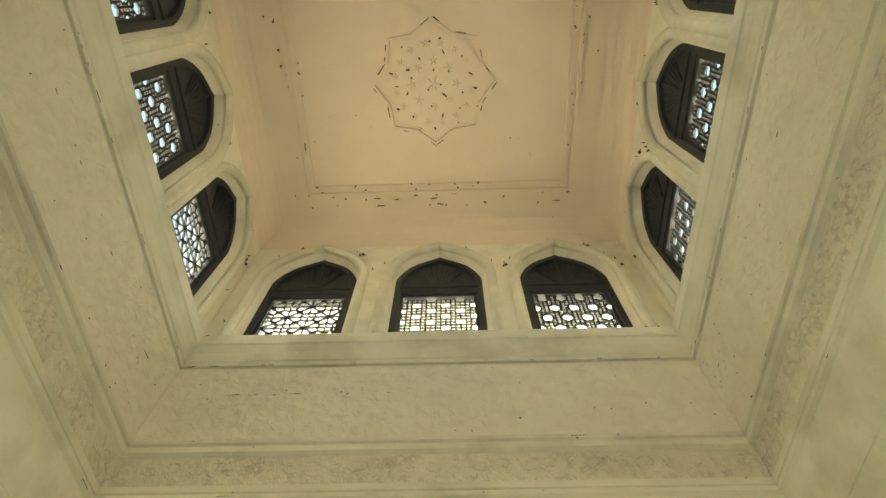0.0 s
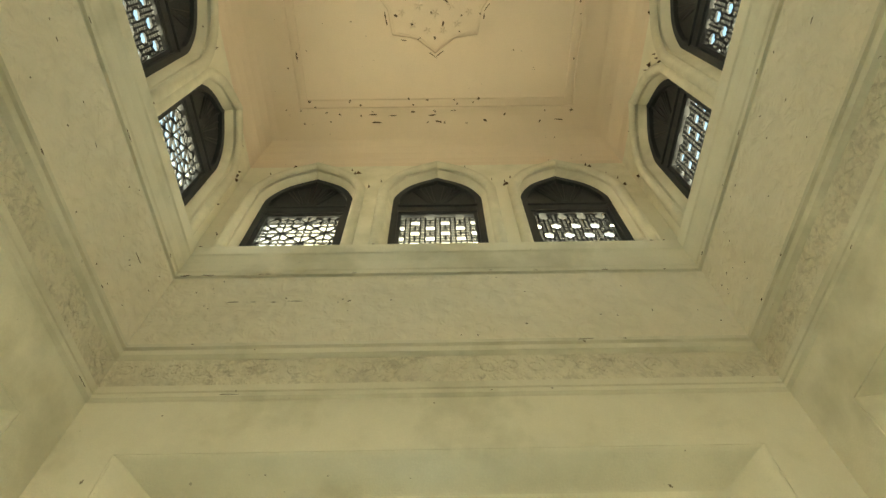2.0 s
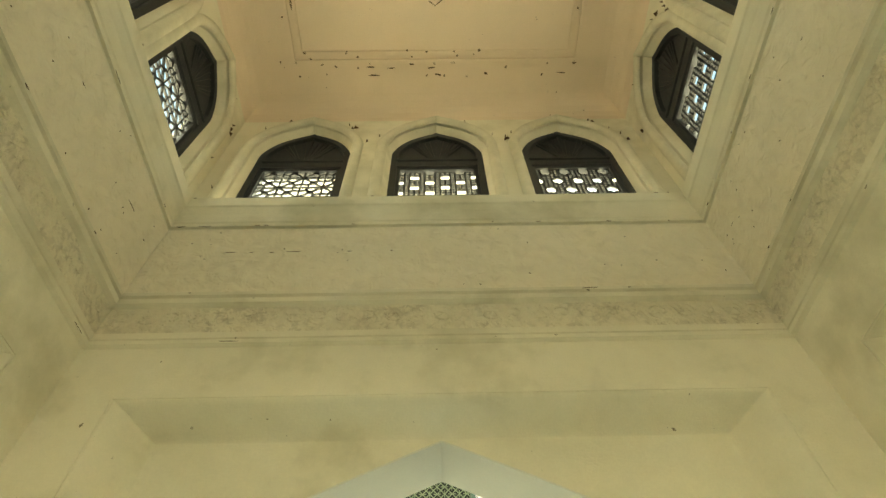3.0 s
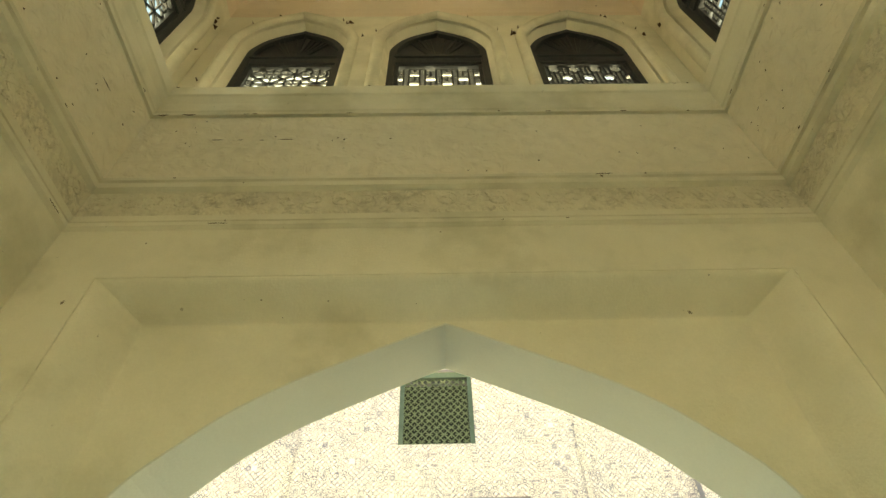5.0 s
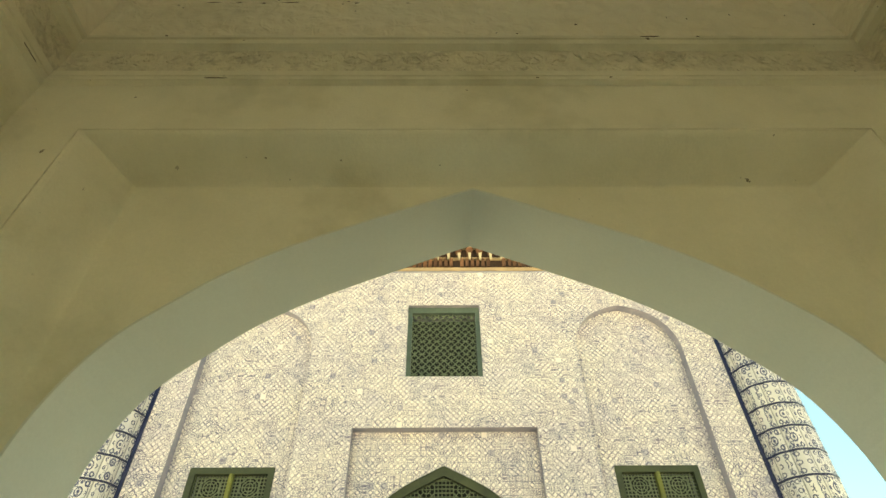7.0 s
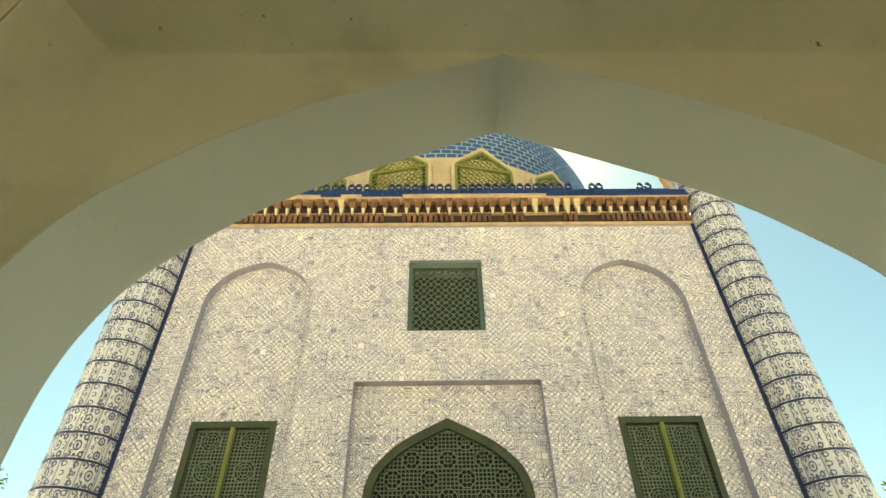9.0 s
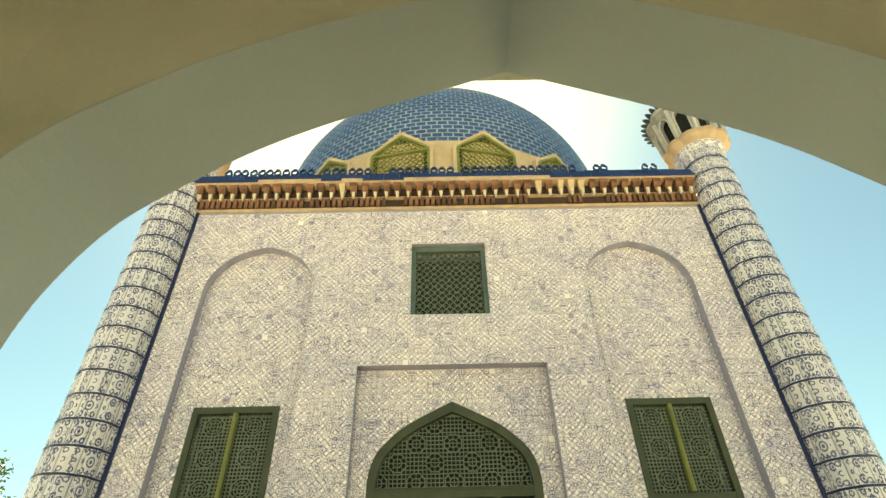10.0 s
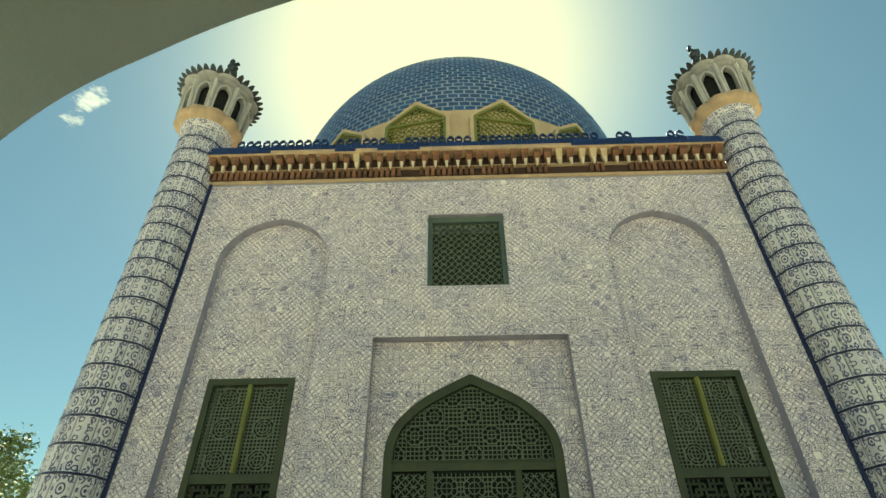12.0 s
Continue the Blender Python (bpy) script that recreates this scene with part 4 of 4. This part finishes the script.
drop.box([(-.025, -.13, -.16), (.025, -.13, -.16), (.025, -.05, -.16), (-.025, -.05, -.16), (-.05, -.17, .04), (.05, -.17, .04), (.05, -.02, .04), (-.05, -.02, .04)])
drop = drop.mesh("drop", PALEDROP)
for i in range(46):
    u = -EDGE + (i + .5) * 2 * EDGE / 46
    ob = part("bracket", pale if i in (13, 31, 33, 34, 35) else brk, None, cornice)
    ob.matrix_basis = pose(*front(u + rng.uniform(-.02, .02), 13.42, -0.12), 0, rng.uniform(-3, 3), rng.uniform(-4, 4)) @ Matrix.Diagonal((rng.uniform(.85, 1.12), rng.uniform(.85, 1.0), 1, 1))
    ob = part("drop", drop, None, cornice, "pale plaster drop")
    ob.matrix_basis = pose(*front(u, 13.42, -0.14))

# pierced crest along the parapet, missing in places
crest = Soup()
for k in range(12):
    a, b = k * math.pi / 6, (k + 1) * math.pi / 6
    crest.bar(lambda u, v, d: (u, d, v), (.105 * math.cos(a), .24 + .105 * math.sin(a)), (.105 * math.cos(b), .24 + .105 * math.sin(b)), 0.045, -.03, .03)
for p, q in (((-.05, 0), (-.09, .16)), ((.05, 0), (.09, .16)), ((-.14, .02), (.14, .02)), ((-.06, .37), (.06, .37))):
    crest.bar(lambda u, v, d: (u, d, v), p, q, 0.05, -.03, .03)
crest = crest.mesh("crest_ornament", COBALT)
for i in range(58):
    u = -EDGE + 0.35 + i * (2 * EDGE - .7) / 57
    if u < -7.4 or 12 < i < 14 or (u > 4.2 and not (i in (44, 47, 48, 53, 54))) or i in (20, 21, 30):
        continue
    ob = part("crest_ornament", crest, None, cornice, "pierced blue crest ornament")
    ob.matrix_basis = pose(*front(u, 14.19, -0.26), 0, rng.uniform(-5, 5), 0)

# dome on a drum with sixteen arched windows
DX, DY, DZ, DR = -0.14, 24.0, 17.38, 7.85
prof = [(DR - .06, ROOF - .1), (DR - .06, DZ)] + [((DR - .03) * math.cos(k * math.pi / 64), DZ + (DR - .03) * math.sin(k * math.pi / 64)) for k in range(1, 32)] + [(0.05, DZ + DR - .03)]
dome = part("dome", turned(prof, 96, mid=(DX, DY)), MORTAR, mausoleum, "blue-tiled hemispherical dome", smooth=True)
drum = part("drum", turned([(DR - .10, ROOF), (DR + .01, ROOF), (DR + .01, 16.56), (DR - .08, 16.60)], 96, mid=(DX, DY)), CREAM, dome, "cream rendered drum")
dome_tiles = Soup()
unit = Soup()
unit.box([(-.5, 0, -.5), (.5, 0, -.5), (.5, 0, .5), (-.5, 0, .5), (-.46, -1, -.44), (.46, -1, -.44), (.46, -1, .44), (-.46, -1, .44)])
unit = unit.mesh("tile", DOMETILE)
pieces = []
WIN = [(k + .5) * 2 * math.pi / 16 for k in range(16)]
HW = 1.22


def dome_window_covers(w, z):
    for c in WIN:
        dw = (w - c + math.pi) % (2 * math.pi) - math.pi
        if abs(dw * DR) < HW + .16 and z < 16.02 + 1.16 * (1 - abs(dw * DR) / (HW + .16)) + .12:
            return True
    return False


row, z = 0, 16.70
while True:
    if z < DZ:
        r, h, up, zz = DR, 0.172, 0.0, z
        z += 0.23
    else:
        phi = (z - DZ) / DR
        if phi > 1.45:
            break
        r, up, zz = DR * math.cos(phi), phi, DZ + DR * math.sin(phi)
        h = 0.172
        z += 0.23
    n = max(8, round(2 * math.pi * r / 0.40))
    for i in range(n):
        w = 2 * math.pi * (i + .5 * (row % 2)) / n + rng.uniform(-.0015, .0015)
        dirx, diry = math.sin(w), -math.cos(w)
        if diry > 0.3 or (up == 0 and dome_window_covers(w, zz + .1)) or (0 < up < .05 and dome_window_covers(w, zz)):
            continue
        width = 2 * math.pi * r / n - 0.06
        m = Matrix.Translation((DX + r * dirx, DY + r * diry, zz)) @ Matrix.Rotation(w, 4, "Z") @ Matrix.Rotation(-up, 4, "X")
        size = Matrix.Diagonal((width, 0.007 + rng.uniform(-.002, .003), h, 1))
        if 4 <= row <= 14 and abs(math.sin(w)) < 0.36 and diry < 0 and len(pieces) < 300:
            pieces.append(m @ size)
        else:
            full = m @ size
            dome_tiles.box([full @ Vector(v.co) for v in unit.vertices])
    row += 1
tagged(part("tile_coursing", dome_tiles, DOMETILE, dome, "courses of blue glazed dome tiling"), kind="stuff")
for m in pieces:
    ob = part("tile", unit, None, dome)
    ob.matrix_basis = m

for w in WIN:
    if math.cos(w) < -0.2:
        continue
    rot = Matrix.Translation((DX, DY, 0)) @ Matrix.Rotation(w, 4, "Z")
    put = lambda u, v, d, rot=rot: rot @ Vector((u, -(DR + .12) + d, v))
    win = part("window", prism([arch(0, HW, 14.6, 16.0, 17.18, head=GABLE), arch(0, HW - .12, 14.7, 16.0, 17.0, head=GABLE)], put, 0.02, 0.3), CREAM, dome, "cream arched dome window")
    s = Soup()
    loop = arch(0, HW - .17, 14.7, 16.0, 16.94, head=GABLE)
    for p, q in zip(loop, loop[1:]):
        s.bar(put, p, q, 0.10, 0.03, 0.14)
    s.bar(put, (-HW + .15, 16.02), (HW - .15, 16.02), 0.10, 0.02, 0.14)
    part("sash", s, OLIVE, win, "yellow-green sash")
    part("lattice", lattice(arch(0, HW - .13, 14.7, 16.0, 17.0, head=GABLE), put, 0.24, 0.028, 0.08, 0.12, "diagonal"), OLIVE, win)
    # near-black pane painted as the shade behind the dome lattice
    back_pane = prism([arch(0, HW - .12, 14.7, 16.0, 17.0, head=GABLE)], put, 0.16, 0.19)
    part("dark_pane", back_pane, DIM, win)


# ---------------------------------------------------------------- corner pillars with turrets
def pillar():
    R = 0.70
    tower = thing("corner_pillar", (0, 0, 0), "round corner pillar clad in bold blue and white tiles", "pillar", "pillars at the front corners")
    part("core", turned([(R - .03, 0), (R - .03, 15.1)], 40), STONE, tower)
    sides, course = 10, 0.60
    tile = Soup()
    w = math.pi / sides
    steps = 5
    line = []
    for k in range(steps + 1):
        a = -w * 0.97 + 2 * w * 0.97 * k / steps
        r = R + 0.035 * math.cos(a / w * math.pi / 2) - 0.012
        line.append((r * math.sin(a), -r * math.cos(a)))
    n0 = len(tile.v)
    for k in range(steps):
        (x0, y0), (x1, y1) = line[k], line[k + 1]
        tile.v += [(x0, y0, .03), (x1, y1, .03), (x1, y1, course - .025), (x0, y0, course - .025)]
        o = len(tile.v) - 4
        tile.f.append((o, o + 1, o + 2, o + 3))
        tile.uv.append([(k / steps, 0.04), ((k + 1) / steps, 0.04), ((k + 1) / steps, 0.96), (k / steps, 0.96)])
    for zz in (.03, course - .025):
        tile.face([(x, y, zz) for x, y in line] + [(x * .93, y * .93, zz) for x, y in reversed(line)])
    tile_mesh = tile.mesh("tile", PILLARTILE)
    ring = turned([(R - .03, -.03), (R + .02, -.026), (R + .028, 0), (R + .02, .026), (R - .03, .03)], 80, lobes=sides, depth=0.03).mesh("ring", NAVY)
    for j in range(25):
        z = 0.1 + j * course
        for i in range(sides):
            ob = part("tile", tile_mesh, None, tower)
            ob.matrix_basis = Matrix.Translation((0, 0, z)) @ Matrix.Rotation(2 * w * (i + .5), 4, "Z")
        ob = part("ring", ring, None, tower, "dark blue glazed ring" if not j else "")
        ob.matrix_basis = Matrix.Translation((0, 0, z)) @ Matrix.Rotation(w, 4, "Z")
    part("capital", turned([(R - .02, 15.16), (R + .08, 15.17), (R + .17, 15.22), (R + .25, 15.29), (R + .32, 15.37), (R + .36, 15.44), (R + .34, 15.48), (R + .37, 15.52), (R + .34, 15.56), (.3, 15.58)], 120, lobes=sides, depth=0.085), APRICOT, tower, "moulded apricot capital in ten lobes", smooth=True)
    # tiled funnel below the capital
    for i in range(sides):
        s = Soup()
        for k in range(4):
            a0, a1 = 2 * w * (i + k / 4), 2 * w * (i + (k + 1) / 4)
            for (r0, z0, g0), (r1, z1, g1) in zip(((R + .01, 14.86, 0), (R + .05, 15.02, .5), (R + .14, 15.185, 1)), ((R + .05, 15.02, .5), (R + .14, 15.185, 1))):
                s.face([(r * math.sin(q), -r * math.cos(q), z) for r, z, q in ((r0, z0, a0), (r0, z0, a1), (r1, z1, a1), (r1, z1, a0))], [(k / 4, g0), ((k + 1) / 4, g0), ((k + 1) / 4, g1), (k / 4, g1)])
        part("funnel_tile", s, PILLARTILE, tower, "" if i else "blue and white tile of the flared funnel")
    # lantern: a flaring ring of arched bays between ribs, round a core painted as inner shade
    RL, top, FLARE = 1.0, 16.92, 0.085
    for i in range(sides):
        a = 2 * w * i
        rot = Matrix.Rotation(a, 4, "Z")
        put = lambda u, v, d, rot=rot: rot @ Vector((u * (1 + FLARE * (v - 15.53)), -(RL + FLARE * (v - 15.53)) * math.cos(w) + d, v))
        hw = RL * math.tan(w) * 0.97
        bay = part("arched_bay", prism([rect(-hw, hw, 15.53, top), arch(0, 0.165, 15.66, 16.40, 16.74)], put, 0, 0.14), STONE, tower)
        s = Soup()
        loop = arch(0, 0.20, 15.63, 16.40, 16.80)
        for p, q in zip(loop, loop[1:]):
            s.bar(put, p, q, 0.035, -0.03, 0.02)
        rot2 = Matrix.Rotation(a + w, 4, "Z")
        put2 = lambda u, v, d, rot=rot2: rot @ Vector((u, -(RL + FLARE * (v - 15.53)) + d, v))
        s.bar(put2, (0, 15.53), (0, top - .04), 0.12, -0.04, 0.1)
        s.bar(put2, (0, 15.53), (0, top - .04), 0.055, -0.08, 0.1)
        part("moulded_rib", s, PALERIB, bay, "" if i else "pale moulded rib and arch rim")
    # solid core: the turret's inner shade is put into its colour
    part("lantern_core", turned([(.74, 15.5), (.82, top)], 20), DIM, tower, "near-black core painted as the shade inside the turret")
    part("crown_ring", turned([(1.0, top - .1), (1.10, top - .07), (1.16, top), (1.12, top + .05), (1.20, top + .1), (1.26, top + .18), (1.22, top + .24), (1.0, top + .26)], 120, lobes=sides, depth=0.07), STONE, tower)
    petal = Soup()
    blade = [(-.095, 0), (.095, 0), (.108, .10), (.08, .19), (.03, .25), (-.03, .25), (-.08, .19), (-.108, .10)]
    lift = lambda u, g, d: (u, -1.10 - g * 1.42 - d * .3, top + .12 + g * .6 + d)
    for d in (0.0, .035):
        petal.face([lift(u, g, d) for u, g in blade])
    for (u0, g0), (u1, g1) in zip(blade, blade[1:] + blade[:1]):
        petal.face([lift(u0, g0, 0), lift(u1, g1, 0), lift(u1, g1, .035), lift(u0, g0, .035)])
    petal = petal.mesh("petal", IRON)
    for i in range(36):
        ob = part("petal", petal, None, tower, "dark rounded petal of the crown" if not i else "")
        ob.matrix_basis = Matrix.Rotation(2 * math.pi * i / 36, 4, "Z")
    part("cap_dome", turned([(1.1, top + .2), (.95, top + .45), (.65, top + .75), (.3, top + .95), (.06, top + 1.02)], 32), STONE, tower, smooth=True)
    fin = turned([(.09, top + .9), (.09, top + 1.3), (.20, top + 1.4), (.27, top + 1.56), (.20, top + 1.74), (.10, top + 1.82), (.10, top + 1.95), (.17, top + 2.05), (.20, top + 2.16), (.13, top + 2.3), (.06, top + 2.38)], 14)
    for k in range(7):
        a, b = 2.2 + k * 0.5, 2.2 + (k + 1) * 0.5
        fin.bar(lambda u, v, d: (u, d, v), (.05 + .17 * math.cos(a), top + 2.5 + .17 * math.sin(a)), (.05 + .17 * math.cos(b), top + 2.5 + .17 * math.sin(b)), .11, -.05, .05)
    part("finial", fin, IRON, tower, "weathered metal finial")
    return tower



SCALE = Matrix.Diagonal((1.022, 1.022, 1.025, 1))
first = pillar()
first.matrix_basis = Matrix.Translation((-8.90, FRONT + .02, 0)) @ SCALE
copy_thing(first, Matrix.Translation((8.92, FRONT + .02, 0)))

# ---------------------------------------------------------------- trees beyond the mausoleum
def tree(x, y, height, spread, seed):
    r = random.Random(seed)
    t = thing("tree", (x, y, 0), "green leafy tree beyond the mausoleum", "tree", "trees beyond the courtyard")
    s = Soup()

    def limb(p, q, r0, r1, n=7):
        p, q = Vector(p), Vector(q)
        ax = (q - p).normalized()
        side = ax.orthogonal().normalized()
        other = ax.cross(side)
        rings = []
        for c, rad in ((p, r0), ((p + q) / 2 + side * r0 * .4, (r0 + r1) / 2), (q, r1)):
            rings.append([tuple(c + rad * (math.cos(k * 2 * math.pi / n) * side + math.sin(k * 2 * math.pi / n) * other)) for k in range(n)])
        for a, b in zip(rings, rings[1:]):
            for k in range(n):
                s.face([a[k], a[(k + 1) % n], b[(k + 1) % n], b[k]])

    trunk_top = (x + r.uniform(-.3, .3), y, height * .45)
    limb((x, y, -.1), trunk_top, .32, .2)
    clumps = []
    for k in range(26):
        a, rr = r.uniform(0, 6.283), spread * math.sqrt(r.random())
        zc = height * (0.45 + 0.52 * r.random())
        f = math.sqrt(max(0.08, 1 - ((zc / height - .62) / .42) ** 2))
        end = (x + rr * f * math.cos(a), y + rr * f * math.sin(a), zc)
        clumps.append(end)
        if k < 14:
            limb((trunk_top[0], trunk_top[1], height * r.uniform(.3, .45)), end, .11, .03, 5)
    part("trunk", s, BARK, t)
    s = Soup()
    for c in clumps:
        size = r.uniform(.7, 1.3) * spread / 3.2
        for _ in range(170):
            d = Vector((r.gauss(0, 1), r.gauss(0, 1), r.gauss(0, .8))).normalized() * size * r.uniform(.35, 1.05)
            p = Vector(c) + d
            a = Vector((r.uniform(-1, 1), r.uniform(-1, 1), r.uniform(-.6, .6))).normalized()
            b = a.cross(Vector((r.uniform(-1, 1), r.uniform(-1, 1), r.uniform(-1, 1)))).normalized()
            l = r.uniform(.10, .19)
            s.face([p - a * l, p + b * l * .45, p + a * l, p - b * l * .45])
    part("crown", s, LEAF, t)


tree(-26.5, 34, 11.0, 3.6, 3)
tree(-33, 42, 12.0, 4.2, 5)
tree(28.5, 36.5, 11.6, 3.4, 9)

# ---------------------------------------------------------------- wall tiles: those nearest the portal one by one, the rest joined
T = 0.16
one = Soup()
h = T / 2 - 0.006
one.box([(-h, 0, -h), (h, 0, -h), (h, 0, h), (-h, 0, h), (-h + .004, -.007, -h + .004), (h - .004, -.007, -h + .004), (h - .004, -.007, h - .004), (-h + .004, -.007, h - .004)])
one.uv[1] = [(0, 0), (1, 0), (1, 1), (0, 1)]
tile_mesh = one.mesh("tile", TILE)
field = Soup()
singles = []
nu, nv = int(2 * EDGE / T), int(12.9 / T)


def place(u, v):
    """How deep the tiled face lies here, or None where there is an opening."""
    if inside(top_window, u, v) or any(inside(l, u, v) for l in shutters) or inside(door_arch, u, v):
        return None
    return NICHE if inside(panel, u, v) or any(inside(l, u, v) for l in niches) else 0.0


def cut_tile(into, u, v, n=7):
    """A tile on an outline: only the bits of it that lie on one of the faces, trimmed to the curve."""
    for d in (0.0, NICHE):
        spot = {}
        for i in range(n):
            for j in range(n):
                if place(u + ((i + .5) / n - .5) * 2 * h, v + ((j + .5) / n - .5) * 2 * h) != d:
                    continue
                quad = []
                for p, q in ((i, j), (i + 1, j), (i + 1, j + 1), (i, j + 1)):
                    if (p, q) not in spot:
                        spot[p, q] = len(into.v)
                        into.v.append(front(u + (p / n - .5) * 2 * h, v + (q / n - .5) * 2 * h, d - .006))
                    quad.append(spot[p, q])
                into.f.append(tuple(quad))
                into.uv.append([(p / n, q / n) for p, q in ((i, j), (i + 1, j), (i + 1, j + 1), (i, j + 1))])


for j in range(nv):
    for i in range(nu):
        u, v = -EDGE + .05 + (i + .5) * T, 0.05 + (j + .5) * T
        if u > EDGE - T / 2 - .05:
            continue
        corners = [(u + a * T / 2, v + b * T / 2) for a in (-1, 1) for b in (-1, 1)]
        plane = {place(*c) for c in corners}
        if len(plane) > 1:
            cut_tile(field, u, v)
            continue
        d = plane.pop()
        if d is None:
            continue
        if d and abs(u) < 2.5 and v > 4.9 and len(singles) < 300:
            singles.append((u, v, d))
            continue
        p = [front(uu, vv, d - .007) for uu, vv in ((u - h, v - h), (u + h, v - h), (u + h, v + h), (u - h, v + h))]
        q = [front(uu, vv, d + .002) for uu, vv in ((u - h - .004, v - h - .004), (u + h + .004, v - h - .004), (u + h + .004, v + h + .004), (u - h - .004, v + h + .004))]
        n = len(field.v)
        field.v += p + q
        for fc, uv in (((0, 1, 2, 3), [(0, 0), (1, 0), (1, 1), (0, 1)]), ((4, 5, 1, 0), None), ((5, 6, 2, 1), None), ((6, 7, 3, 2), None), ((7, 4, 0, 3), None)):
            field.f.append(tuple(n + k for k in fc))
            field.uv.append(uv)
tagged(part("tile_field", field, TILE, wall, "field of worn blue and white tiles"), kind="stuff")
for u, v, d in singles:
    ob = part("tile", tile_mesh, None, wall)
    ob.matrix_basis = pose(*front(u, v, d))

mausoleum.matrix_basis = Matrix.Translation((CX * 1.022, FRONT + 8 * 1.022, 0)) @ SCALE
